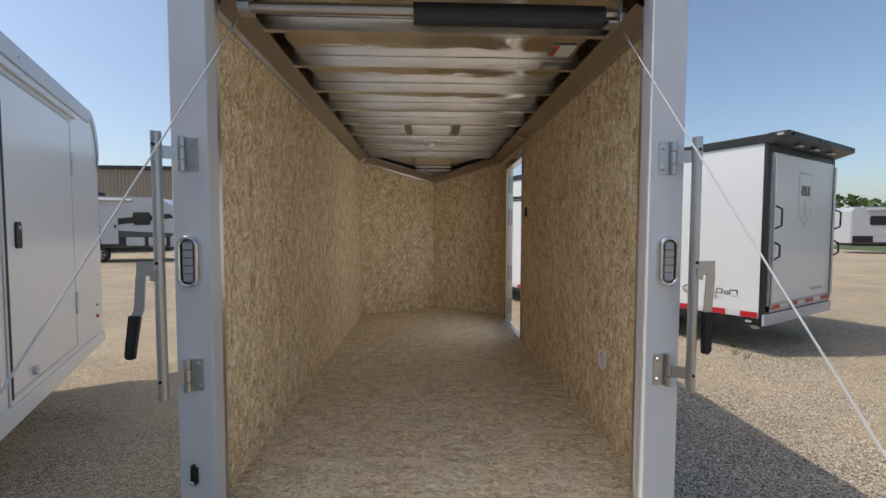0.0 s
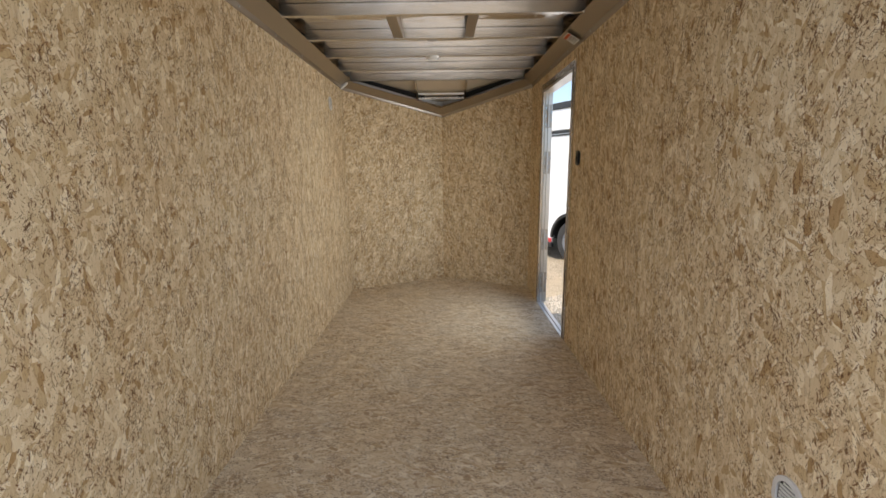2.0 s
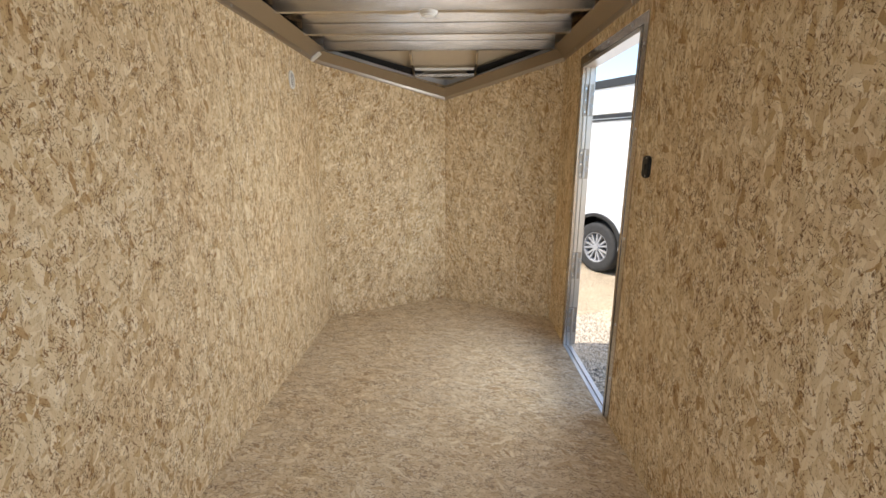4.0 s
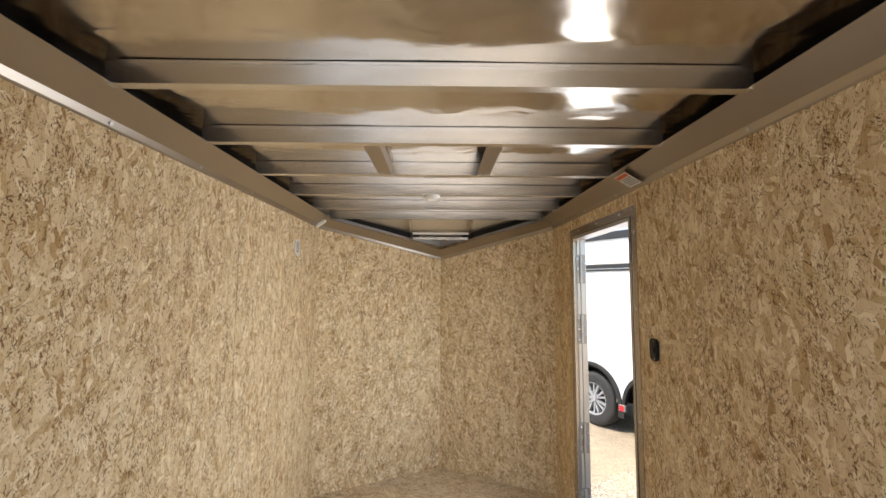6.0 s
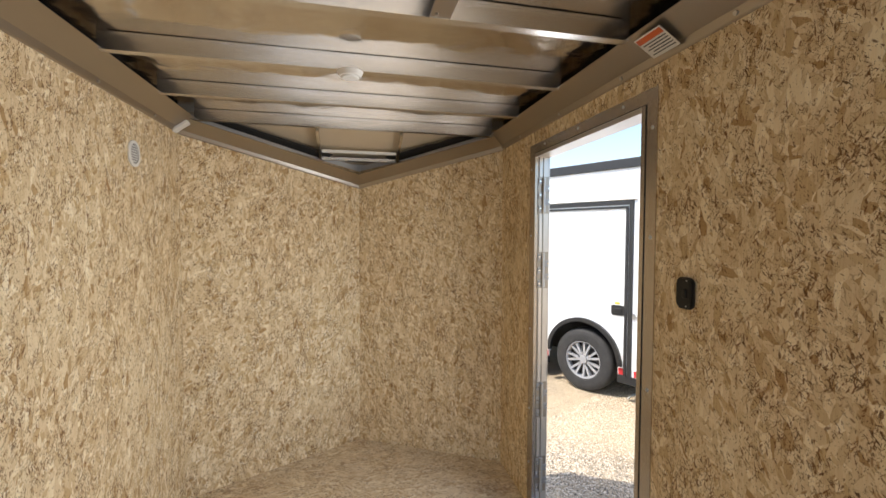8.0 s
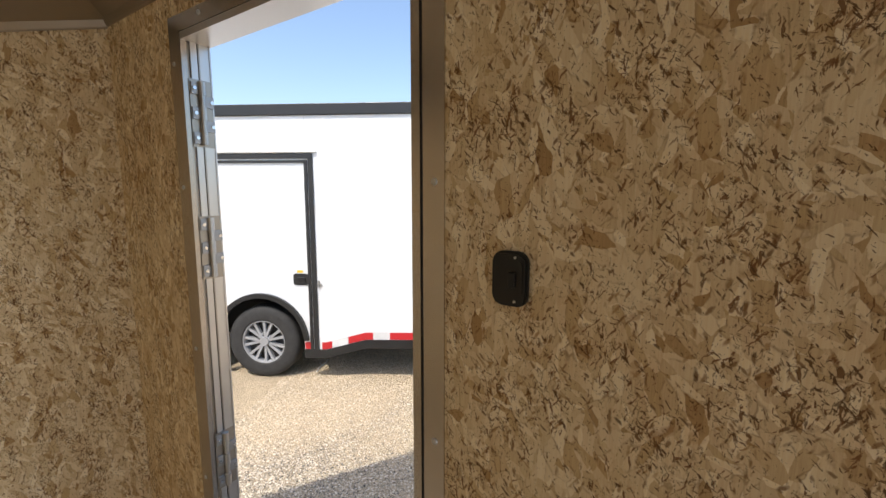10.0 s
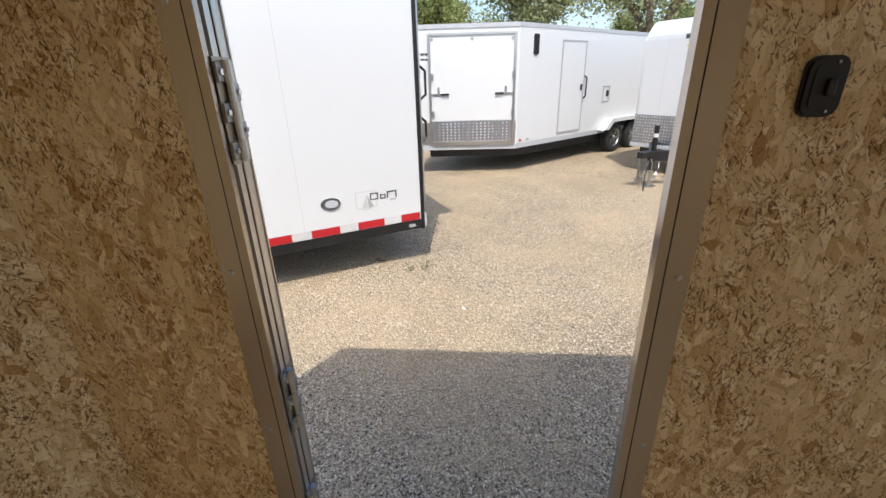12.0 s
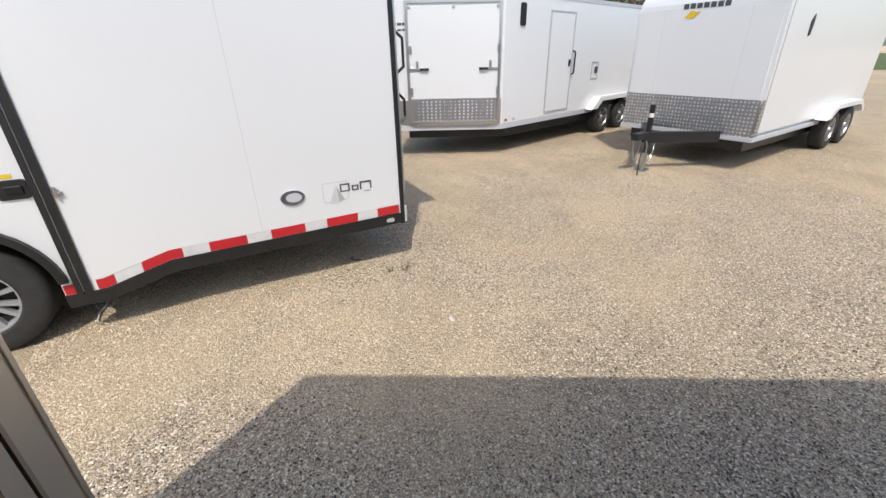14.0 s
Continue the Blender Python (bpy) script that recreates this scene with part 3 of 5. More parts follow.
stk = thing("warning_sticker", "white warning sticker with an orange header on the cove", "sticker", Matrix.Translation((RX - 0.055, 4.335, CZ + 0.0325)) @ Matrix.Rotation(radians(-90), 4, "Z") @ Matrix.Rotation(radians(-31), 4, "X"))
part("sheet", boxes((-0.05, 0.05, -0.04, 0.04, -0.0035, -0.0025)), PAPER, stk)
part("header", boxes((-0.046, 0.046, -0.036, -0.018, -0.0045, -0.0036)), ORANGE, stk)
for k in range(5):
    part("text_line", boxes((-0.04 + 0.012 * (k % 2), 0.044, -0.0115 + 0.0095 * k, -0.008 + 0.0095 * k, -0.0042, -0.0036)), DARK_INK, stk)
stk2 = thing("roof_sticker", "white and orange sticker on the roof sheet", "sticker", pose(0.99, 2.64, ROOF - 0.006))
part("sheet", boxes((-0.06, 0.06, -0.07, 0.07, -0.001, 0)), PAPER, stk2)
part("header", boxes((-0.058, -0.025, -0.066, 0.066, -0.0022, -0.0012)), ORANGE, stk2)
part("mark", boxes((-0.052, -0.042, -0.05, 0.04, -0.0032, -0.0024)), DARK_INK, stk2)


def ring_vent(label, m):
    t = thing("wall_vent", label, "vent", m)
    outer, inner = pill(0, 0, 0.085, 0.105, 12), pill(0, 0, 0.060, 0.080, 12)
    bm = bmesh.new()
    vs = [[bm.verts.new((p[0], y, p[1])) for p in o] for o, y in ((outer, 0.0), (outer, -0.006), (inner, -0.007), (inner, 0.0))]
    for a, c in zip(vs, vs[1:]):
        for i in range(len(a)):
            j = (i + 1) % len(a)
            bm.faces.new((a[i], c[i], c[j], a[j]))
    part("ring", bm, PLASTIC_WHITE, t)
    part("backing", prism(inner, "y", -0.0012, -0.0004), DARK, t)
    for k in range(7):
        z = -0.03 + 0.01 * k
        w = 0.024 if abs(z) < 0.021 else 0.015
        part("slat", boxes((-w, w, -0.0045, -0.0014, z - 0.0028, z + 0.0028)), PLASTIC_WHITE, t)
    return t


ring_vent("white oval wall vent with a louvred grille low on the OSB", along((RX - 0.0005, 2.55, 0.89), (0, -1)))
ring_vent("small white oval wall vent high on the OSB", along((LX + 0.0005, 5.22, 2.205), (0, 1)))

latch = thing("door_latch", "black plastic inside door latch set in the OSB", "door latch", along((RX, 4.265, 1.73), (0, -1)))
part("escutcheon", prism(rounded(0, 0, 0.060, 0.086, 0.018), "y", -0.012, 0.0, 0.004), PLASTIC, latch)
part("recess", prism(rounded(0.002, 0.0, 0.040, 0.062, 0.010), "y", -0.0132, -0.0122), PLASTIC, latch)
part("slider", boxes((0.0, 0.012, -0.019, -0.0137, -0.012, 0.012), bevel=0.002), PLASTIC, latch)
for z in (-0.034, 0.034):
    part("screw", tube((0.010, -0.0125, z), (0.010, -0.0142, z), 0.0022, 8), STEEL, latch)

# door frame inside: flat trim, dark groove, jamb and threshold
df = structure("door_1", boxes((RX - 0.003, RX + 0.0, D0 - 0.066, D0 - 0.022, FL, DT + 0.064), (RX - 0.003, RX + 0.0, D1 + 0.022, D1 + 0.066, FL, DT + 0.064), (RX - 0.003, RX + 0.0, D0 - 0.022, D1 + 0.022, DT + 0.022, DT + 0.064)), DOOR_TRIM, "brushed aluminium frame of the open side doorway", "door")
part("jamb", boxes((RX - 0.006, RX + 0.0185, D0 - 0.018, D0, FL - 0.01, DT + 0.018)), DOOR_TRIM, df)
part("jamb", boxes((RX - 0.006, RX + 0.008, D1, D1 + 0.018, FL - 0.01, DT + 0.018)), DOOR_TRIM, df)
part("seal", boxes((RX + 0.0085, RX + 0.0165, D1 + 0.004, D1 + 0.018, FL - 0.01, DT + 0.018)), COVE, df, "grey weather seal")
part("hinge_post", boxes((RX + 0.017, RX + 0.034, D1 - 0.002, D1 + 0.018, FL - 0.01, DT + 0.018)), FRAME, df, "aluminium hinge post")
part("head", boxes((RX - 0.006, RX + 0.075, D0, D1, DT, DT + 0.018)), FRAME, df)
part("seal", boxes((RX - 0.002, RX + 0.015, D0 - 0.022, D0 - 0.018, FL, DT + 0.018), (RX - 0.002, RX + 0.015, D1 + 0.018, D1 + 0.022, FL, DT + 0.018), (RX - 0.002, RX + 0.015, D0 - 0.018, D1 + 0.018, DT + 0.018, DT + 0.022)), RUBBER, df, "black groove between trim and jamb")
part("threshold", boxes((RX - 0.004, RX + 0.05, D0, D1, FL - 0.012, FL + 0.002), (RX + 0.02, RX + 0.028, D0, D1, FL + 0.002, FL + 0.008)), FRAME, df, "aluminium threshold")
for y in (D0 - 0.046, D1 + 0.046):
    for z in (0.72, 1.0, 1.41, 1.88, 2.21):
        part("screw", tube((RX - 0.003, y, z), (RX - 0.0055, y, z), 0.0065, 10, 0.005), STEEL, df)
for y in (4.55, 4.83, 5.12):
    part("screw", tube((RX - 0.003, y, DT + 0.046), (RX - 0.0055, y, DT + 0.046), 0.0065, 10, 0.005), STEEL, df)
leaf = thing("hinge_strip", "narrow aluminium hinge strip with zinc hinges in the doorway", "hinge", along((RX + 0.040, D1, 0), (0.0, 1.0)))
part("edge", boxes((-0.002, 0.0155, -0.030, 0.0, FL + 0.01, DT + 0.01)), FRAME, leaf, "aluminium edge channel")
part("edge_rib", boxes((-0.0045, -0.0025, -0.030, -0.026, FL + 0.01, DT + 0.01)), FRAME, leaf)
part("edge_seal", boxes((-0.004, 0.004, 0.0005, 0.004, FL + 0.01, DT + 0.01)), COVE, leaf)
for zc in (2.08, 1.71, 1.06, 0.68):
    h = part("hinge", tube((-0.010, 0.004, zc - 0.085), (-0.010, 0.004, zc + 0.085), 0.0065, 12), STEEL, leaf, "zinc-plated butt hinge")
    for k, dz in enumerate((-0.066, 0.0, 0.066)):
        part("leaf_plate", boxes((-0.0075, -0.0028, 0.006, 0.030, zc + dz - 0.016, zc + dz + 0.016), bevel=0.001), HINGE, h)
        part("screw", tube((-0.0075, 0.022, zc + dz), (-0.0115, 0.022, zc + dz), 0.0052, 8), CHROME, h)
        part("knuckle", tube((-0.010, 0.004, zc + dz - 0.018), (-0.010, 0.004, zc + dz + 0.018), 0.0092, 12), STEEL, h)
    # Added plate that draws the shadow outline around the hinge leaves.
    part("shadow_gap", boxes((-0.0034, -0.0022, -0.030, 0.032, zc - 0.09, zc + 0.09)), COVE, h, "grey plate standing in for the shadow gap around the hinge")
    for dz in (-0.033, 0.033):
        part("leaf_plate", boxes((-0.0075, -0.0028, -0.029, 0.0, zc + dz - 0.015, zc + dz + 0.015), bevel=0.001), HINGE, h)
        part("screw", tube((-0.0075, -0.022, zc + dz), (-0.0115, -0.022, zc + dz), 0.0052, 8), CHROME, h)

# rear frame: posts, jambs, header, sill
rf = structure("frame_rear", boxes((-0.622, -0.492, Y0 - 0.045, Y0 + 0.028, FL - 0.16, 2.60), bevel=0.004), POST_WHITE, "pale grey rear corner posts of the trailer", "frame")
part("post", boxes((1.107, 1.236, Y0 - 0.045, Y0 + 0.028, FL - 0.16, 2.60), bevel=0.004), POST_WHITE, rf)
part("header", boxes((-0.491, 1.106, Y0 - 0.042, Y0 + 0.028, 2.47, 2.60)), POST_WHITE, rf)
part("sill", boxes((-0.491, 1.106, Y0 - 0.042, Y0 + 0.028, FL - 0.16, FL - 0.006)), POST_WHITE, rf)
part("jamb", boxes((LX + 0.001, -0.508, Y0 + 0.029, Y0 + 0.085, FL, 2.44)), FRAME, rf, "bare aluminium jamb behind the post")
part("jamb", boxes((1.128, RX - 0.001, Y0 + 0.029, Y0 + 0.085, FL, 2.44)), FRAME, rf, "bare aluminium jamb behind the post")
for x in (-0.507, 1.127):
    s = 1 if x < 0.3 else -1
    for z in (0.62, 0.98, 1.34, 1.92):
        part("screw", tube((x - s * 0.001, Y0 + 0.05, z), (x + s * 0.003, Y0 + 0.05, z), 0.006, 8), STEEL, rf)


def tail_lamp(x):
    t = thing("tail_lamp", "oval clear LED tail lamp in a chrome bezel", "tail lamp", pose(x, Y0 - 0.045, 1.452), "rear tail lamps")
    o, i = pill(0, 0, 0.078, 0.19, 12), pill(0, 0, 0.05, 0.16, 12)
    bm = bmesh.new()
    vs = [[bm.verts.new((p[0], y, p[1])) for p in q] for q, y in ((o, 0.0), (pill(0, 0, 0.074, 0.186, 12), -0.022), (pill(0, 0, 0.064, 0.176, 12), -0.028), (i, -0.024), (i, -0.006))]
    for a, c in zip(vs, vs[1:]):
        for k in range(len(a)):
            bm.faces.new((a[k], c[k], c[(k + 1) % len(a)], a[(k + 1) % len(a)]))
    part("bezel", bm, CHROME, t, "chrome bezel", True)
    part("gasket", prism(i, "y", -0.010, -0.006), RUBBER, t)
    part("reflector", prism(pill(0, 0, 0.042, 0.152, 12), "y", -0.016, -0.0105), LED, t)
    for k in range(5):
        z = -0.056 + 0.028 * k
        part("lens", boxes((-0.017, 0.017, -0.022, -0.0162, z - 0.0125, z + 0.0125), bevel=0.003), LENS, t)
    return t


tail_lamp(-0.562)
tail_lamp(1.178)


def lock_bar(side):
    """Upright lock bar on two strap hinges with a swing handle; side -1 for the low-x post."""
    x = -0.632 if side < 0 else 1.243
    t = thing("lock_bar", "galvanised upright lock bar with black-gripped swing handle", "lock bar", pose(x, Y0 - 0.108, 0.032), "rear lock bars")
    part("bar", tube((0, 0, 0.945), (0, 0, 1.865), 0.0165, 20), STEEL, t, smooth=False)
    for z in (0.99, 1.40, 1.80):
        part("pin", tube((0, -0.015, z + 0.02), (0, -0.0185, z + 0.02), 0.006, 10), DARK, t)
    s = -side
    for zc in (1.80, 1.01):
        h = part("hinge", boxes((s * 0.062 if s > 0 else s * 0.106, s * 0.106 if s > 0 else s * 0.062, 0.0575, 0.0625, zc - 0.06, zc + 0.06), bevel=0.0015), STEEL, t, "zinc-plated strap hinge")
        part("knuckle", tube((s * 0.055, 0.05, zc - 0.06), (s * 0.055, 0.05, zc - 0.025), 0.012, 14), STEEL, h)
        part("knuckle", tube((s * 0.055, 0.05, zc - 0.022), (s * 0.055, 0.05, zc + 0.022), 0.012, 14), STEEL, h)
        part("knuckle", tube((s * 0.055, 0.05, zc + 0.025), (s * 0.055, 0.05, zc + 0.06), 0.012, 14), STEEL, h)
        bm = prism([(s * 0.008, 0.012), (s * 0.05, 0.036), (s * 0.05, 0.041), (s * 0.008, 0.017)], "z", zc - 0.022, zc + 0.022)
        part("strap", bm, STEEL, h)
        for dz in (-0.038, 0.038):
            part("bolt", tube((s * 0.089, 0.0575, zc + dz), (s * 0.089, 0.052, zc + dz), 0.0095, 12, 0.007), STEEL, h)
    o = -side * -1
    bm = boxes((min(o * 0.012, o * 0.075), max(o * 0.012, o * 0.075), -0.006, -0.001, 1.375, 1.425))
    hd = part("handle", bm, STEEL, t, "flat steel swing handle")
    lean = 1.0 if side < 0 else 0.0                      # one handle hangs askew, the other straight
    bm = prism([(o * 0.042, 1.38), (o * 0.075, 1.38), (o * (0.066 + 0.019 * lean), 1.26), (o * (0.066 + 0.032 * lean), 1.235), (o * (0.034 + 0.028 * lean), 1.235), (o * (0.036 + 0.014 * lean), 1.26)], "y", -0.010, -0.0055)
    part("arm", bm, STEEL, hd)
    bm = prism([(o * (0.032 + 0.032 * lean), 1.24), (o * (0.068 + 0.032 * lean), 1.24), (o * (0.064 + 0.054 * lean), 1.10), (o * (0.054 + 0.054 * lean), 1.088), (o * (0.034 + 0.054 * lean), 1.09)], "y", -0.02, 0.004, 0.004)
    part("grip", bm, RUBBER, hd, "black rubber grip")
    part("latch_tongue", boxes((min(o * -0.002, o * 0.02), max(o * -0.002, o * 0.02), -0.024, -0.017, 1.36, 1.40), bevel=0.001), STEEL, t)
    return t


lock_bar(-1)
lock_bar(1)
pl = thing("pin_latch", "small black spring pin latch on the rear post", "pin latch", pose(-0.568, Y0 - 0.045, 0.665))
part("base", boxes((-0.014, 0.014, -0.006, 0, -0.03, 0.03), bevel=0.002), PLASTIC, pl)
part("pin", tube((0.012, -0.012, -0.028), (0.0, -0.012, 0.045), 0.008, 12), PLASTIC, pl)
part("pull_ring", tube((-0.012, -0.014, -0.02), (0.02, -0.014, -0.028), 0.006, 10), STEEL, pl)

# ramp door let down to the ground, its spring and cables
ramp_m = Matrix.Translation((0, Y0 - 0.047, FL - 0.01)) @ Matrix.Rotation(radians(-14.2), 4, "X").inverted()
rd = thing("ramp_door", "rear ramp door let down to the gravel", "ramp door", ramp_m)
part("deck", boxes((-0.57, 1.12, -1.9, 0.0, -0.04, 0.0)), OSB_FLOOR, rd)
part("edge", boxes((-0.60, -0.571, -1.9, 0.0, -0.045, 0.003)), FRAME, rd)
part("edge", boxes((1.121, 1.15, -1.9, 0.0, -0.045, 0.003)), FRAME, rd)
for sx, top, end in ((-1, (-0.4376, 2.08, 2.356), (-0.569, 0.27, 0.068)), (1, (1.0557, 2.08, 2.342), (1.118, 0.19, 0.042))):
    c = thing("ramp_cable", "thin bright steel cable from the rear frame to the ramp", "cable", pose(0, 0, 0), "ramp cables")
    part("wire", tube(top, end, 0.0024, 8), PALE_INK, c)
    part("sleeve", tube(Vector(top), Vector(top).lerp(Vector(end), 0.02), 0.0045, 8), STEEL, c)
sp = thing("ramp_spring", "ramp spring tube with a black cover under the rear header", "spring", pose(0, Y0 + 0.13, 2.435))
part("tube", tube((LX + 0.12, 0, 0), (RX - 0.13, 0, 0), 0.022, 16), COVE, sp)
part("cover", tube((0.23, 0, -0.012), (0.99, 0, -0.012), 0.042, 20), RUBBER, sp, "black sleeve over the spring")
part("drum", tube((LX + 0.09, 0, 0), (LX + 0.135, 0, 0), 0.036, 20), STEEL, sp)
part("bracket", boxes((RX - 0.165, RX - 0.155, -0.05, 0.05, -0.05, 0.05), bevel=0.003), STEEL, sp)
part("bracket", boxes((RX - 0.20, RX - 0.15, -0.03, 0.03, -0.045, -0.035), bevel=0.002), STEEL, sp)

# ---- ground ----
bm = bmesh.new()
S, n = 1200.0, 1
vs = [bm.verts.new((x, y, 0)) for x, y in ((-S, -S), (S, -S), (S, S), (-S, S))]
bm.faces.new(vs)
structure("ground", bm, GRAVEL, "tan crushed gravel yard, dusty in places", "ground")


def gravel_stones(count, seed):
    rng = np.random.default_rng(seed)
    base = np.array([(1, 0, 0), (-1, 0, 0), (0, 1, 0), (0, -1, 0), (0, 0, 1), (0, 0, -1)], float)
    tri = np.array([(0, 2, 4), (2, 1, 4), (1, 3, 4), (3, 0, 4), (2, 0, 5), (1, 2, 5), (3, 1, 5), (0, 3, 5)])
    r = 1.55 + 11.0 * rng.random(count) ** 1.15 * rng.random(count)
    y = 4.4 + (rng.random(count) - 0.5) * (3.0 + r * 1.1)
    size = 0.003 + 0.0062 * rng.random(count) ** 2.2
    spin = rng.random(count) * 2 * np.pi
    sh = 0.6 + 0.5 * rng.random((count, 6, 1))
    v = base[None] * sh * size[:, None, None] * np.array([1.25, 0.9, 0.7])
    c, s = np.cos(spin)[:, None], np.sin(spin)[:, None]
    out = np.stack((v[..., 0] * c - v[..., 1] * s + r[:, None], v[..., 0] * s + v[..., 1] * c + y[:, None], v[..., 2] + size[:, None] * 0.25), -1)
    me = bpy.data.meshes.new("loose_stones")
    me.from_pydata(out.reshape(-1, 3).tolist(), [], (tri[None] + 6 * np.arange(count)[:, None, None]).reshape(-1, 3).tolist())
    me.materials.append(STONES)
    return tagged(new("loose_stones", me), "small loose grey and tan gravel stones", "gravel", "", "stuff")


gravel_stones(270000, 5)


# ---- parked trailers ----
def wheel(parent, x, y, r=0.36, w=0.21, spokes=7, out=1, rim=CHROME):
    """A wheel under a trailer; its axle lies along y and out says which way it faces."""
    bm = bmesh.new()
    prof = [(0.60, 0.5), (0.66, 0.5), (0.80, 0.52), (0.93, 0.50), (0.985, 0.42), (1.0, 0.30), (1.0, -0.30), (0.985, -0.42), (0.93, -0.5), (0.60, -0.5)]
    seg = 40
    rings = []
    for i in range(seg):
        t = 2 * math.pi * i / seg
        rings.append([bm.verts.new((x + r * a * math.cos(t), y + out * w * h, r + r * a * math.sin(t))) for a, h in prof])
    for i in range(seg):
        a, c = rings[i], rings[(i + 1) % seg]
        for k in range(len(prof)):
            bm.faces.new((a[k], a[(k + 1) % len(prof)], c[(k + 1) % len(prof)], c[k]))
    wh = part("wheel", tube((x, y - out * w * 0.3, r), (x, y + out * w * 0.18, r), r * 0.6, 32), DARK, parent, "dark disc filling the rim behind the spokes", False)
    part("tyre", bm, TYRE, wh, "black rubber tyre", True)
    bm = bmesh.new()
    rings = []
    prof = [(0.605, 0.49), (0.575, 0.49), (0.55, 0.40), (0.54, 0.2), (0.60, 0.2)]
    for i in range(seg):
        t = 2 * math.pi * i / seg
        rings.append([bm.verts.new((x + r * a * math.cos(t), y + out * w * h, r + r * a * math.sin(t))) for a, h in prof])
    for i in range(seg):
        a, c = rings[i], rings[(i + 1) % seg]
        for k in range(len(prof) - 1):
            bm.faces.new((a[k], a[k + 1], c[k + 1], c[k]))
    for k in range(spokes):
        t0 = 2 * math.pi * k / spokes
        for d in (-0.13, 0.13):
            ca, sa = math.cos(t0 + d * 0.45), math.sin(t0 + d * 0.45)
            cb, sb = math.cos(t0 + d * 1.5), math.sin(t0 + d * 1.5)
            p0 = Vector((x + r * 0.12 * ca, 0, r + r * 0.12 * sa))
            p1 = Vector((x + r * 0.56 * cb, 0, r + r * 0.56 * sb))
            side = Vector((-(p1 - p0).z, 0, (p1 - p0).x)).normalized() * r * 0.034
            q = [p0 - side, p1 - side, p1 + side, p0 + side]
            a = [bm.verts.new((p.x, y + out * w * 0.24, p.z)) for p in q]
            c = [bm.verts.new((p.x, y + out * w * (0.40 if i in (0, 3) else 0.44), p.z)) for i, p in enumerate(q)]
            bm.faces.new(c)
            for i in range(4):
                bm.faces.new((a[i], a[(i + 1) % 4], c[(i + 1) % 4], c[i]))
    part("rim", bm, rim, wh, "bright alloy rim with paired spokes")
    part("hub_cap", tube((x, y + out * w * 0.3, r), (x, y + out * w * 0.47, r), r * 0.16, 20, r * 0.12), rim, wh)
    for k in range(6):
        t = 2 * math.pi * k / 6 + 0.3
        part("lug_nut", tube((x + r * 0.22 * math.cos(t), y + out * w * 0.3, r + r * 0.22 * math.sin(t)), (x + r * 0.22 * math.cos(t), y + out * w * 0.43, r + r * 0.22 * math.sin(t)), r * 0.03, 6), rim, wh)
    return wh


def arch(cx, cz, r, a0=0.0, a1=180.0, n=18):
    return [(cx + r * math.cos(radians(a0 + (a1 - a0) * k / n)), cz + r * math.sin(radians(a0 + (a1 - a0) * k / n))) for k in range(n + 1)]


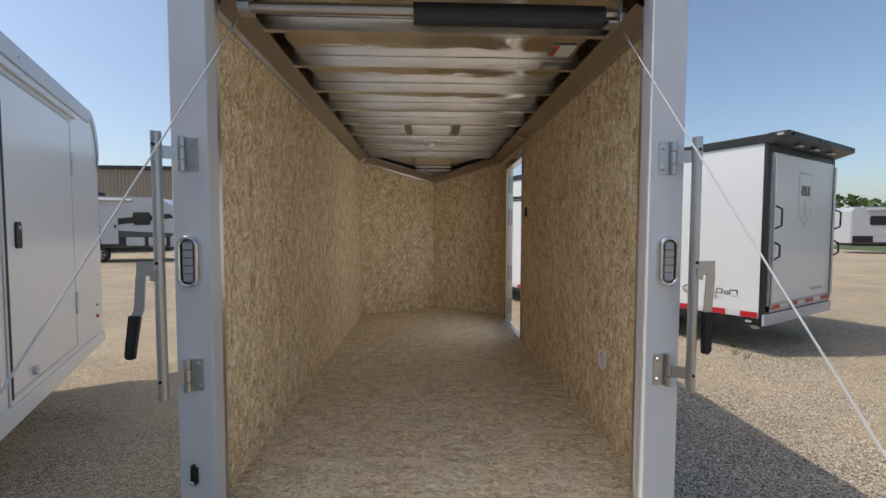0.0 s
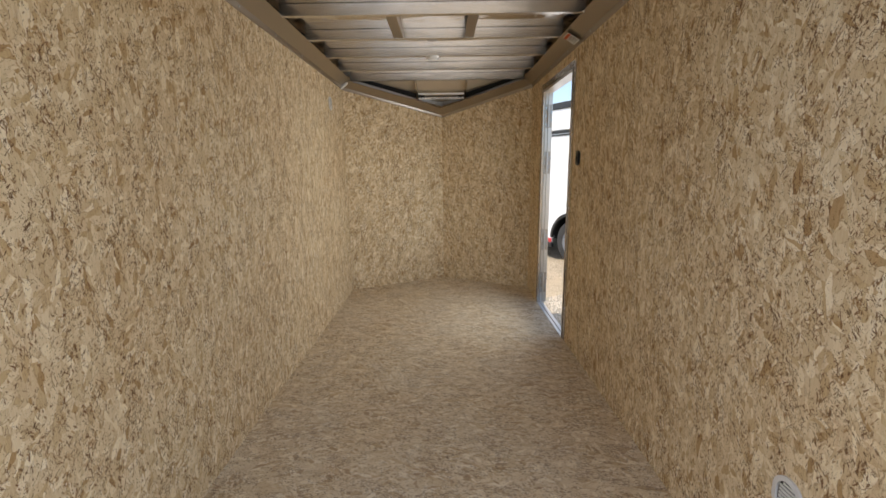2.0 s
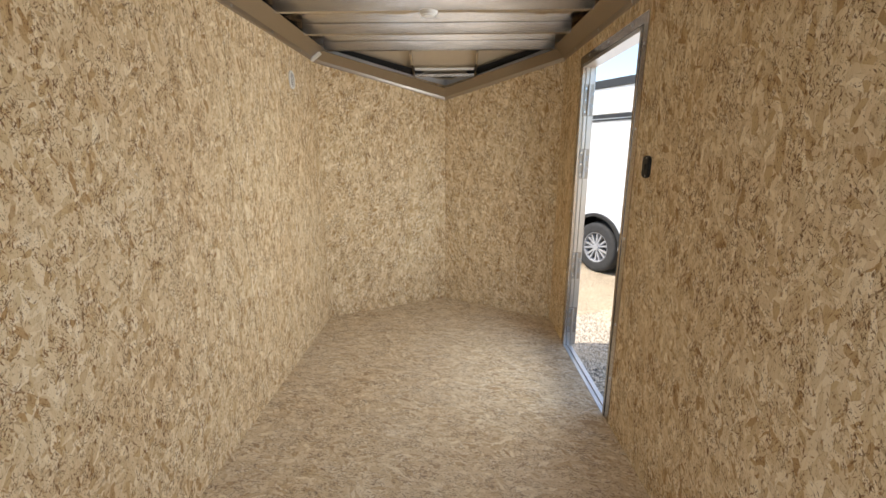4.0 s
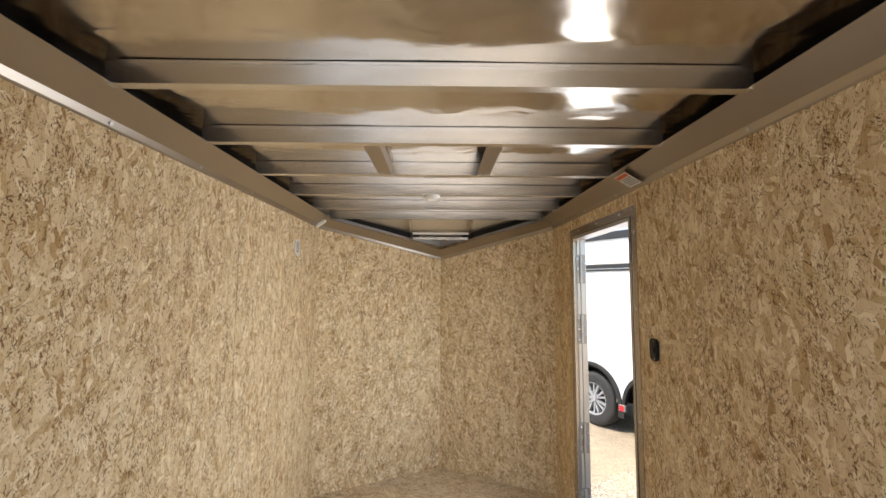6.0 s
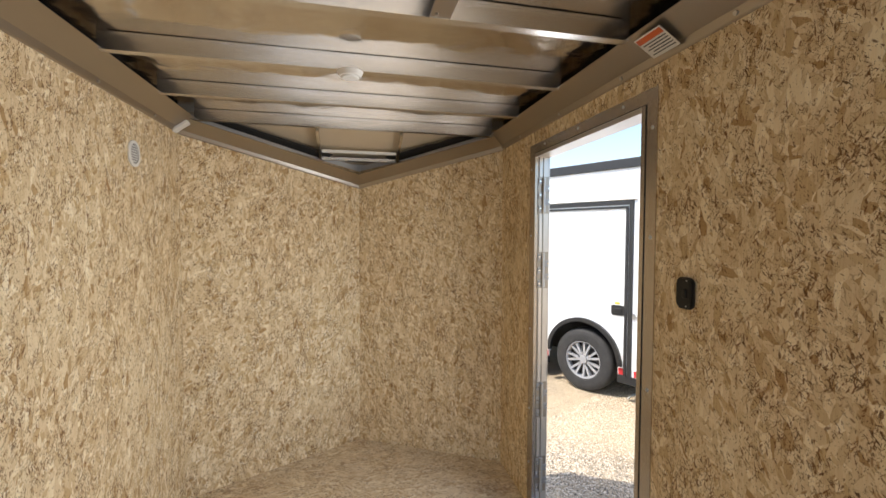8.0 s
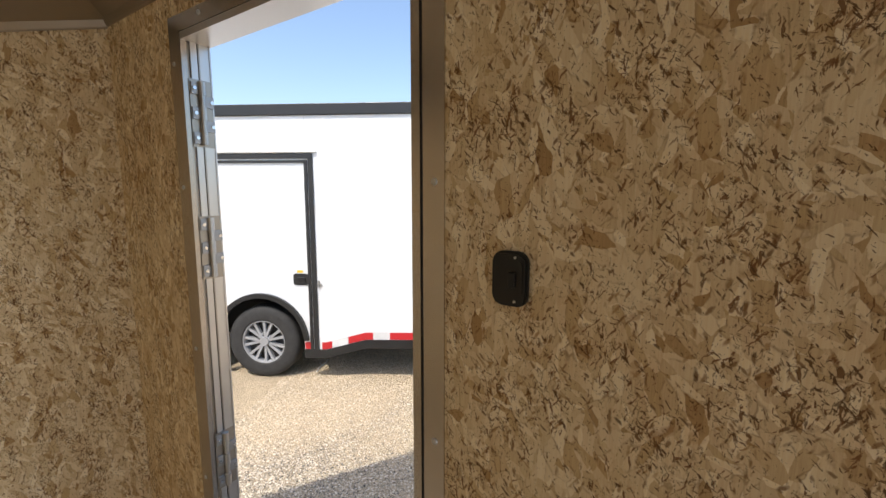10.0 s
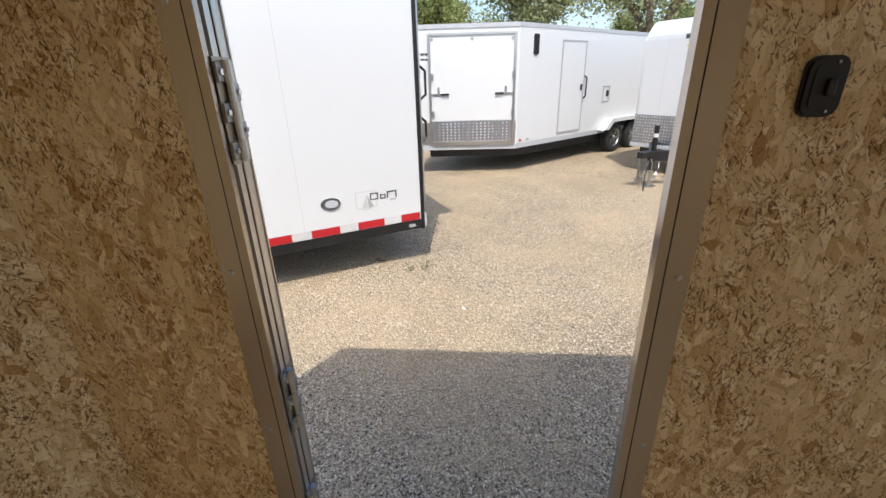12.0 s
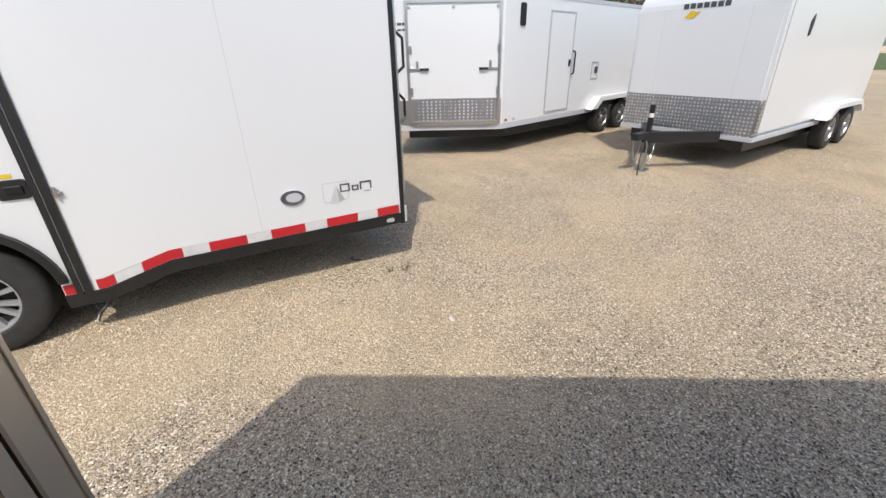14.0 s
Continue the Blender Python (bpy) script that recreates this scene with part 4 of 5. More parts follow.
def black_trim_trailer():
    """White car hauler with black trim; x runs forward from its rear corner, -y into the body."""
    a = radians(28.5)
    t = thing("car_trailer", "large white enclosed trailer with black trim parked on gravel", "trailer", along((4.355, 5.335, 0), (-math.sin(a), math.cos(a))))
    W, LEN, TOP, FRONT = 2.12, 7.2, 2.615, 7.2
    prof = [(0.0, 0.555), (1.71, 0.512), (2.12, 0.398), (FRONT, 0.392)]

    def edge(s):
        for (s0, z0), (s1, z1) in zip(prof, prof[1:]):
            if s0 <= s <= s1:
                return z0 + (z1 - z0) * (s - s0) / (s1 - s0)
        return prof[-1][1]
    H1, H2, HZ, HR = 2.78, 3.78, 0.40, 0.455
    # near side skin with two wheel arches
    low = []
    for s in (0.0, 1.71, 2.12):
        low.append((s, edge(s)))
    for hx in (H1, H2):
        z = edge(hx)
        dx = math.sqrt(HR * HR - (z - HZ) ** 2)
        low += [(hx - dx, z)] + [p for p in arch(hx, HZ, HR, 180, 0, 22) if p[1] > z + 0.01] + [(hx + dx, z)]
    low.append((FRONT, edge(FRONT)))
    side = part("side_skin", prism(low + [(FRONT, TOP), (0.0, TOP)], "y", -0.03, 0.0), WHITE, t, "glossy white side skin")
    for s in (1.10, 2.26, 3.37, 4.6, 5.8):
        z0 = edge(s) if s != 2.26 else 2.28
        part("seam", boxes((s - 0.002, s + 0.002, 0.0003, 0.0016, z0 + 0.01, TOP)), PALE_INK, side, "fine panel joint")
    part("far_side", boxes((0.0, FRONT, -W, -W + 0.03, 0.40, TOP)), WHITE, t)
    part("front_wall", boxes((FRONT - 0.03, FRONT, -W + 0.031, -0.031, 0.40, TOP)), WHITE, t)
    part("belly", boxes((0.05, 2.25, -W + 0.04, -0.05, 0.42, 0.47), (2.25, 4.35, -W + 0.04, -0.55, 0.42, 0.47), (4.35, FRONT - 0.04, -W + 0.04, -0.05, 0.36, 0.47)), DARK, t)
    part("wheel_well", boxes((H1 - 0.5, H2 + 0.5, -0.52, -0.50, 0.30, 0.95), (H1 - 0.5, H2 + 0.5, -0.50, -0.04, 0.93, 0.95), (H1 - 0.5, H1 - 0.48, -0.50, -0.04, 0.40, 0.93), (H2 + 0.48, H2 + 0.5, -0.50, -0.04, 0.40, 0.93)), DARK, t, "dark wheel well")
    # black skirt and reflective tape
    def strip(s0, s1, top, bot, y0, y1, mat, name, label=""):
        ks = [s0] + [s for s, _ in prof[1:-1] if s0 < s < s1] + [s1]
        pts = [(s, edge(s) - top) for s in ks] + [(s, edge(s) - bot) for s in reversed(ks)]
        part(name, prism(pts, "y", y0, y1), mat, t, label)
    for s0, s1 in ((0.0, 2.34), (3.255, 3.345), (4.255, FRONT)):
        strip(s0, s1, 0.078, 0.165, -0.03, 0.012, BLACK, "skirt", "black lower rail")
        strip(s0, s1, 0.0, 0.0775, -0.028, -0.002, WHITE, "rail_backing")
    s, k, edges = 0.01, 0, []
    for s0, s1 in ((0.012, 2.16), (2.27, 2.335), (3.26, 3.34), (4.26, 6.9)):
        s, k = s0, 0
        while s < s1 - 0.02:
            e = min(s + (0.19 if k == 0 else 0.25 if k % 2 == 0 else 0.165), s1)
            strip(s, e, 0.004, 0.074, -0.0015, 0.0022, RED if k % 2 == 0 else TAPE, "tape", "red reflective tape" if k % 2 == 0 else "white reflective tape")
            s, k = e + 0.003, k + 1
    for hx in (H1, H2):
        bm = bmesh.new()
        o, i = arch(hx, HZ, HR + 0.035, 2, 178, 24), arch(hx, HZ, HR - 0.012, 2, 178, 24)
        prism(o + i[::-1], "y", -0.02, 0.035, 0.006, bm)
        part("fender", bm, BLACK, t, "glossy black wheel arch")
        wheel(t, hx, -0.12, 0.375, 0.225, 7, 1, ALLOY)
    # escape door: black seal, handle, keeper
    for s0, s1, z0, z1 in ((2.19, 2.235, 0.30, 2.235), (2.245, 2.275, 0.30, 2.20), (2.19, 4.9, 2.215, 2.262), (2.28, 4.9, 2.175, 2.20), (4.86, 4.9, 0.9, 2.2)):
        part("door_seal", boxes((s0, s1, 0.002, 0.014, z0, z1)), BLACK, t, "black door seal")
    part("rain_gutter", boxes((2.15, 4.94, 0.002, 0.024, 2.268, 2.285), bevel=0.004), FRAME, t)
    hb = part("door_handle", prism(rounded(2.352, 1.04, 0.15, 0.115, 0.02), "y", 0.0005, 0.012, 0.004), BLACK, t, "recessed black paddle handle")
    part("paddle", boxes((2.30, 2.385, 0.012, 0.024, 1.015, 1.065), bevel=0.006), PLASTIC, hb)
    part("label", boxes((2.33, 2.39, 0.0006, 0.002, 1.105, 1.13)), YELLOW, hb, "small yellow sticker")
    part("keeper", tube((2.17, 0.016, 0.97), (2.17, 0.016, 1.03), 0.011, 10), STEEL, t)
    part("keeper", boxes((2.14, 2.185, 0.002, 0.02, 0.985, 1.0)), STEEL, t)
    part("lock_dot", tube((3.375, 0.001, 1.03), (3.375, 0.012, 1.03), 0.012, 12), STEEL, t)
    # round marker and shield mark
    mk = part("side_lamp", prism([(0.848 + 0.088 * math.cos(radians(k * 15)), 0.75 + 0.056 * math.sin(radians(k * 15))) for k in range(24)], "y", 0.0005, 0.014, 0.004), CHROME, t, "oval chrome fuel-style side fitting")
    part("cover", prism([(0.840 + 0.058 * math.cos(radians(k * 15)), 0.75 + 0.034 * math.sin(radians(k * 15))) for k in range(24)], "y", 0.0145, 0.018), SILVER, mk)
    lg = part("decal", prism([(0.625, 0.822), (0.425, 0.822), (0.425, 0.678), (0.525, 0.645), (0.625, 0.668)], "y", 0.0006, 0.0016), PALE_INK, t, "pale grey shield-shaped decal")
    part("field", prism([(0.618, 0.815), (0.432, 0.815), (0.432, 0.684), (0.525, 0.653), (0.618, 0.675)], "y", 0.0017, 0.0022), WHITE, lg)
    part("peak", prism([(0.575, 0.668), (0.52, 0.795), (0.512, 0.66)], "y", 0.0023, 0.003), PALE_INK, lg)
    part("peak", prism([(0.508, 0.66), (0.516, 0.79), (0.462, 0.675)], "y", 0.0023, 0.003), GREY_INK, lg)
    word = part("mark", boxes((0.478, 0.490, 0.0031, 0.0037, 0.735, 0.80)), DARK_INK, t, "charcoal outline decal blocks")
    for s0, s1, z0, z1 in ((0.412, 0.4775, 0.788, 0.80), (0.412, 0.424, 0.735, 0.7875), (0.4245, 0.4775, 0.735, 0.745),
                           (0.385, 0.396, 0.735, 0.778), (0.342, 0.353, 0.735, 0.778), (0.3535, 0.3845, 0.768, 0.778), (0.3535, 0.3845, 0.735, 0.745),
                           (0.318, 0.330, 0.735, 0.80), (0.235, 0.247, 0.735, 0.80), (0.2475, 0.3175, 0.788, 0.80)):
        part("stroke", boxes((s0, s1, 0.0031, 0.0037, z0, z1)), DARK_INK, word)
    part("bar", boxes((0.245, 0.30, 0.0006, 0.0016, 0.712, 0.724)), GREY_INK, t)
    # roof with overhang, rails
    part("roof_rail", boxes((-0.04, FRONT, -0.02, 0.022, TOP, TOP + 0.105), bevel=0.006), BLACK, t, "black roof rail")
    part("roof_rail", boxes((-0.04, FRONT, -W - 0.022, -W + 0.02, TOP, TOP + 0.105), bevel=0.006), BLACK, t, "black roof rail")
    part("roof", boxes((-0.02, FRONT, -W + 0.021, -0.021, TOP + 0.06, TOP + 0.1)), WHITE, t)
    ov = part("spoiler", prism([(-0.04, TOP - 0.02), (-0.24, TOP + 0.04), (-0.24, TOP + 0.11), (-0.04, TOP + 0.11)], "y", -W - 0.022, 0.022, 0.004), BLACK, t, "black rear roof spoiler with marker lamps")
    part("side_marker", prism(pill(-0.16, TOP + 0.078, 0.07, 0.03), "y", 0.0225, 0.028), LENS, ov, "clear clearance lamp")
    for k in range(3):
        part("marker_lamp", tube((-0.2405, -W / 2 - 0.12 + 0.12 * k, TOP + 0.075), (-0.248, -W / 2 - 0.12 + 0.12 * k, TOP + 0.075), 0.016, 12), GLASS_DARK, ov)
    for y in (-0.10, -W + 0.10):
        part("marker_lamp", tube((-0.2405, y, TOP + 0.075), (-0.248, y, TOP + 0.075), 0.016, 12), GLASS_DARK, ov)
    for y in (-0.55, -1.05, -1.6):
        part("flood_lamp", boxes((-0.17, -0.11, y - 0.07, y + 0.07, TOP - 0.02, TOP + 0.0), bevel=0.003), LENS, ov, "flat clear flood lamp")
    # rear end
    part("corner_post", boxes((-0.035, 0.0, -0.085, 0.006, 0.38, TOP - 0.001)), BLACK, t, "black rear corner post")
    part("corner_post", boxes((-0.035, 0.0, -W - 0.006, -W + 0.085, 0.38, TOP - 0.001)), BLACK, t, "black rear corner post")
    part("rear_header", boxes((-0.03, 0.0, -W + 0.086, -0.086, TOP - 0.10, TOP - 0.001)), BLACK, t)
    rr = part("ramp_door", boxes((-0.055, -0.02, -W + 0.11, -0.13, 0.62, TOP - 0.105), bevel=0.006), WHITE, t, "glossy white rear ramp door")
    part("lower_panel", boxes((-0.06, -0.0555, -W + 0.11, -0.13, 0.55, 0.66)), GREY_INK, rr)
    for k in range(7):
        y = -0.16 - 0.26 * k
        part("tape", boxes((-0.0655, -0.0605, y - 0.24, y, 0.585, 0.63)), RED if k % 2 == 0 else TAPE, rr)
    part("emblem", prism([(-W / 2 + 0.2, 2.32), (-W / 2 - 0.2, 2.32), (-W / 2 - 0.2, 1.78), (-W / 2, 1.62), (-W / 2 + 0.2, 1.78)], "x", -0.0565, -0.0555), GREY_INK, rr, "grey shield outline emblem")
    part("emblem_field", prism([(-W / 2 + 0.185, 2.30), (-W / 2 - 0.185, 2.30), (-W / 2 - 0.185, 1.79), (-W / 2, 1.645), (-W / 2 + 0.185, 1.79)], "x", -0.0575, -0.0566), WHITE, rr)
    for k, y in enumerate((-W / 2 + 0.09, -W / 2 - 0.0, -W / 2 - 0.10)):
        part("emblem_bar", boxes((-0.0592, -0.0578, y - 0.04, y + 0.04, 2.02, 2.15)), DARK_INK, rr)
    part("emblem_bar", boxes((-0.0592, -0.0578, -W / 2 - 0.05, -W / 2 + 0.05, 1.72, 1.95)), PALE_INK, rr)
    for y in (-W + 0.35, -W / 2 - 0.55):
        part("text_line", boxes((-0.0565, -0.0556, y, y + 0.25, 0.74, 0.78)), GREY_INK, rr)
    part("rear_sill", boxes((-0.06, 0.02, -W, 0.0, 0.39, 0.53), bevel=0.004), SILVER, t, "silver rear sill")
    for y in (-0.11, -W + 0.11):
        b2 = part("lock_bar", tube((-0.08, y, 0.62), (-0.08, y, TOP - 0.16), 0.014, 10), FRAME, t)
        part("lock_grip", bent_tube([Vector((-0.09, y, 1.86)), Vector((-0.15, y - 0.02, 1.82)), Vector((-0.15, y - 0.02, 1.62)), Vector((-0.09, y, 1.58))], 0.011), BLACK, b2)
        part("lock_grip", bent_tube([Vector((-0.09, y, 1.42)), Vector((-0.14, y - 0.02, 1.38)), Vector((-0.14, y - 0.02, 1.25)), Vector((-0.09, y, 1.20))], 0.011), BLACK, b2)
    part("clearance_lamp", prism(pill(0.10, 0.43, 0.07, 0.03), "y", 0.0125, 0.02), LENS, t)
    part("stabiliser_foot", tube((0.14, -0.25, 0.30), (0.14, -0.25, 0.40), 0.05, 16), STEEL, t)
    return t


black_trim_trailer()
mh = thing("ground_ring", "thin dark hoop lying flat on the gravel", "hoop", pose(4.72, 5.60, 0.0))
bm = bmesh.new()
for k in range(32):
    a0, a1 = 2 * math.pi * k / 32, 2 * math.pi * (k + 1) / 32
    tube((0.16 * math.cos(a0), 0.16 * math.sin(a0), 0.012), (0.16 * math.cos(a1), 0.16 * math.sin(a1), 0.012), 0.004, 6, None, bm)
part("hoop", bm, GREY_INK, mh)
chip = thing("stone_chip", "pale limestone chip lying on the gravel", "stone", pose(3.455, 4.885, 0.008, 4, -5, 30))
bm = bmesh.new()
bmesh.ops.create_icosphere(bm, subdivisions=2, radius=0.02)
for v in bm.verts:
    v.co = Vector((v.co.x * 1.5, v.co.y * (0.8 + 8 * v.co.x), v.co.z * 0.45))
part("stone", bm, PAPER, chip)
tw = thing("twig", "short pale dry twig on the gravel", "twig", pose(3.55, 7.48, 0.010, 0, 0, 20))
part("stick", bent_tube([Vector((-0.16, 0, 0)), Vector((-0.04, 0.03, 0.006)), Vector((0.07, 0.02, 0.004)), Vector((0.17, 0.05, 0.0))], 0.006, 6), PAPER, tw)
part("offshoot", bent_tube([Vector((0.0, 0.025, 0.004)), Vector((0.05, 0.08, 0.012))], 0.004, 6), PAPER, tw)
tw = thing("twig", "short dark curled twig on dusty gravel", "twig", pose(4.40, 5.78, 0.010, 0, 0, 70))
part("stick", bent_tube([Vector((-0.05, 0, 0)), Vector((0.0, 0.035, 0.004)), Vector((0.045, 0.02, 0.004)), Vector((0.05, -0.03, 0.0))], 0.006, 6), BARK, tw)


def weed(x, y, seed):
    """A tuft of thin dry grass blades."""
    rng = random.Random(seed)
    t = thing("dry_weed", "small tuft of dry grass growing in the gravel", "weed", pose(x, y, 0.0), "dry weeds")
    for k in range(14):
        a, h, lean = rng.uniform(0, 6.28), rng.uniform(0.03, 0.09), rng.uniform(0.02, 0.07)
        p = Vector((0.012 * math.cos(a), 0.012 * math.sin(a), 0.0))
        part("blade", bent_tube([p, p + Vector((lean * 0.4 * math.cos(a), lean * 0.4 * math.sin(a), h * 0.7)), p + Vector((lean * math.cos(a), lean * math.sin(a), h))], 0.0016, 3), GRASS, t)


weed(4.16, 5.43, 3)
weed(4.19, 5.30, 4)


def strap(parent, x0, x1, y0, y1, z0, z1, mat, name="panel", bevel=0.0, label=""):
    return part(name, boxes((x0, x1, y0, y1, z0, z1), bevel=bevel), mat, parent, label)


def nose_ramp_trailer():
    """White V-nose trailer with a ramp door in one nose face. Side face: x runs back along the side from the nose corner, +y outward."""
    C, A = Vector((8.68, 4.07, 0)), Vector((8.58, 5.95, 0))
    u = Vector((0.70, -0.714, 0)).normalized()
    v = Vector((-u.y, u.x, 0))
    W, LEN, Z0, TOP = 2.25, 6.4, 0.47, 2.55
    t = thing("snow_trailer", "white V-nose trailer with a nose ramp door and tread plate", "trailer", along(C, u))
    inv = along(C, u).inverted()
    a, far = inv @ A, inv @ (C + v * W)
    foot = [(0, 0), (LEN, 0), (LEN, far.y), (far.x, far.y), (a.x, a.y)]
    body = prism(foot, "z", Z0 + 0.09, TOP)
    part("body", body, WHITE, t, "white smooth-skinned body")

    def grow(k):
        cx, cy = LEN / 2 - 0.4, far.y / 2
        return [(cx + (px - cx) * k, cy + (py - cy) * k) for px, py in foot]
    part("roof_rim", prism(grow(1.006), "z", TOP, TOP + 0.07), SILVER, t, "pale metal roof edge")
    part("bottom_rail", prism(grow(1.004), "z", Z0, Z0 + 0.088), SILVER, t, "silver bottom rail")
    # Plain black block in place of the frame, added to deepen the shade underneath.
    part("underframe_shade", prism(grow(0.93), "z", Z0 - 0.16, Z0 - 0.001), BLACK, t, "black underframe block added to deepen the shade below the body")
    s = -1 if far.y > 0 else 1     # outward direction of the near side
    # near side
    vent = part("side_vent", prism(rounded(0.45, 2.28, 0.14, 0.34, 0.03), "y", s * 0.001, s * 0.02), PLASTIC, t, "black side vent")
    x0, x1, z0, z1 = 1.25, 2.08, 0.62, 2.38
    for r in ((x0, x0 + 0.03, z0, z1), (x1 - 0.03, x1, z0, z1), (x0 + 0.03, x1 - 0.03, z1 - 0.03, z1), (x0 + 0.03, x1 - 0.03, z0, z0 + 0.03)):
        strap(t, r[0], r[1], min(0, s * 0.014), max(0, s * 0.014), r[2], r[3], GREY_INK, "door_trim", 0, "grey side door trim")
    strap(t, x0 + 0.031, x1 - 0.031, min(s * 0.001, s * 0.009), max(s * 0.001, s * 0.009), z0 + 0.031, z1 - 0.031, WHITE, "side_door")
    part("grab_handle", bent_tube([Vector((x1 + 0.02, s * 0.01, 1.72)), Vector((x1 + 0.02, s * 0.06, 1.68)), Vector((x1 + 0.02, s * 0.06, 1.32)), Vector((x1 + 0.02, s * 0.01, 1.28))], 0.014), PLASTIC, t, "black grab handle")
    strap(t, x1 - 0.13, x1 - 0.06, min(s * 0.01, s * 0.022), max(s * 0.01, s * 0.022), 1.44, 1.56, PLASTIC, "door_handle", 0.004)
    fx = 2.87
    for r in ((fx, fx + 0.02, 1.16, 1.50), (fx + 0.26, fx + 0.28, 1.16, 1.50), (fx + 0.02, fx + 0.26, 1.16, 1.18), (fx + 0.02, fx + 0.26, 1.48, 1.50)):
        strap(t, r[0], r[1], min(0, s * 0.012), max(0, s * 0.012), r[2], r[3], GREY_INK, "hatch_trim")
    part("hatch_latch", prism(rounded(fx + 0.19, 1.34, 0.09, 0.13, 0.02), "y", s * 0.001, s * 0.016), PLASTIC, t)
    for x in (0.08, 0.3):
        strap(t, x, x + 0.06, min(0, s * 0.008), max(0, s * 0.008), Z0 + 0.12, Z0 + 0.16, RED if x < 0.2 else GREY_INK, "marker")
    w1 = 3.42
    for k, wx in enumerate((w1, w1 + 0.86)):
        wheel(t, wx, s * 0.02, 0.34, 0.21, 5, s, STEEL)
    o = [(w1 - 0.62, 0.55)] + [(w1 - 0.42, 0.70), (w1 - 0.30, 0.80), (w1 + 1.16, 0.80), (w1 + 1.36, 0.66), (w1 + 1.46, 0.55)]
    inner = [(w1 + 1.30, 0.55), (w1 + 1.20, 0.64), (w1 + 1.08, 0.72), (w1 - 0.22, 0.72), (w1 - 0.36, 0.60), (w1 - 0.38, 0.55)]
    part("fender", prism(o + inner, "y", min(s * 0.001, s * 0.19), max(s * 0.001, s * 0.19), 0.01), WHITE, t, "white fender")
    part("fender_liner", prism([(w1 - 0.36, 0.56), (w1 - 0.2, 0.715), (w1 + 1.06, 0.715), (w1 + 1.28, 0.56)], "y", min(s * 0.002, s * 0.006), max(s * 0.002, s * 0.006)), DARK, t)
    # nose face with the ramp: local frame along the face
    d = Vector((a.x, a.y, 0))
    fl_m = along((0, 0, 0), d)
    fs = 1 if (fl_m.inverted() @ Vector((LEN / 2, far.y / 2, 0))).y < 0 else -1

    def on_face(rows, mat, name, label="", bevel=0.0):
        bm = boxes(*[(x0, x1, min(fs * q0, fs * q1), max(fs * q0, fs * q1), z0, z1) for x0, x1, q0, q1, z0, z1 in rows], bevel=bevel)
        bm.transform(fl_m)
        return part(name, bm, mat, t, label)
    e = d.length
    r0, r1 = 0.10, e - 0.30
    on_face([(0.02, e - 0.01, 0.001, 0.006, 0.57, 0.98)], FRAME, "tread_plate", "plain bright aluminium band")
    on_face([(r0, r1, 0.008, 0.03, 1.0, 2.40)], WHITE, "ramp_door", "white nose ramp door", 0.004)
    on_face([(r0 + 0.04, r1 - 0.04, 0.0085, 0.028, 0.64, 0.98)], TREAD, "ramp_plate", "tread plate on the ramp")
    on_face([(r0 - 0.05, r0 - 0.002, 0.007, 0.034, 0.56, 2.44)], FRAME, "ramp_post", "aluminium ramp post")
    on_face([(r1 + 0.002, r1 + 0.05, 0.007, 0.034, 0.56, 2.44)], FRAME, "ramp_post", "aluminium ramp post")
    on_face([(r0 - 0.05, r1 + 0.05, 0.007, 0.03, 2.441, 2.48)], FRAME, "ramp_header")
    on_face([(r0, r1, 0.007, 0.05, 0.56, 0.62)], FRAME, "ramp_sill", "aluminium ramp sill")
    for x in (r0 + 0.03, (r0 + r1) / 2, r1 - 0.03):
        on_face([(x - 0.025, x + 0.025, 0.0305, 0.045, 2.36, 2.40)], GREY_INK, "marker_lamp", "", 0.004)
    for x, sg in ((r0, 1), (r1, -1)):
        for z in (1.13, 1.78):
            on_face([(x - 0.045, x + 0.02, 0.035, 0.055, z - 0.06, z + 0.06)], STEEL, "hinge", "zinc-plated hinge", 0.004)
        on_face([(min(x, x + sg * 0.24), max(x, x + sg * 0.24), 0.036, 0.05, 1.455, 1.495)], STEEL, "lock_handle", "", 0.003)
        on_face([(min(x + sg * 0.17, x + sg * 0.32), max(x + sg * 0.17, x + sg * 0.32), 0.0505, 0.07, 1.455, 1.49)], RUBBER, "grip", "black grip", 0.004)
        on_face([(x + sg * 0.13 - 0.02, x + sg * 0.13 + 0.02, 0.036, 0.06, 1.50, 1.60)], STEEL, "catch", "", 0.003)
        bm = tube((x - sg * 0.02, fs * 0.06, 1.0), (x - sg * 0.02, fs * 0.06, 1.9), 0.013, 10)
        bm.transform(fl_m)
        part("lock_bar", bm, STEEL, t)
    for x, w in ((e - 0.07, 0.07), (e - 0.16, 0.07), (e - 0.235, 0.06)):
        on_face([(x - w / 2, x + w / 2, 0.001, 0.004, 2.13, 2.17), (x - w / 2, x + w / 2, 0.001, 0.004, 2.05, 2.08)], DARK_INK, "decal_bar", "charcoal decal bar")
    return t


nose_ramp_trailer()


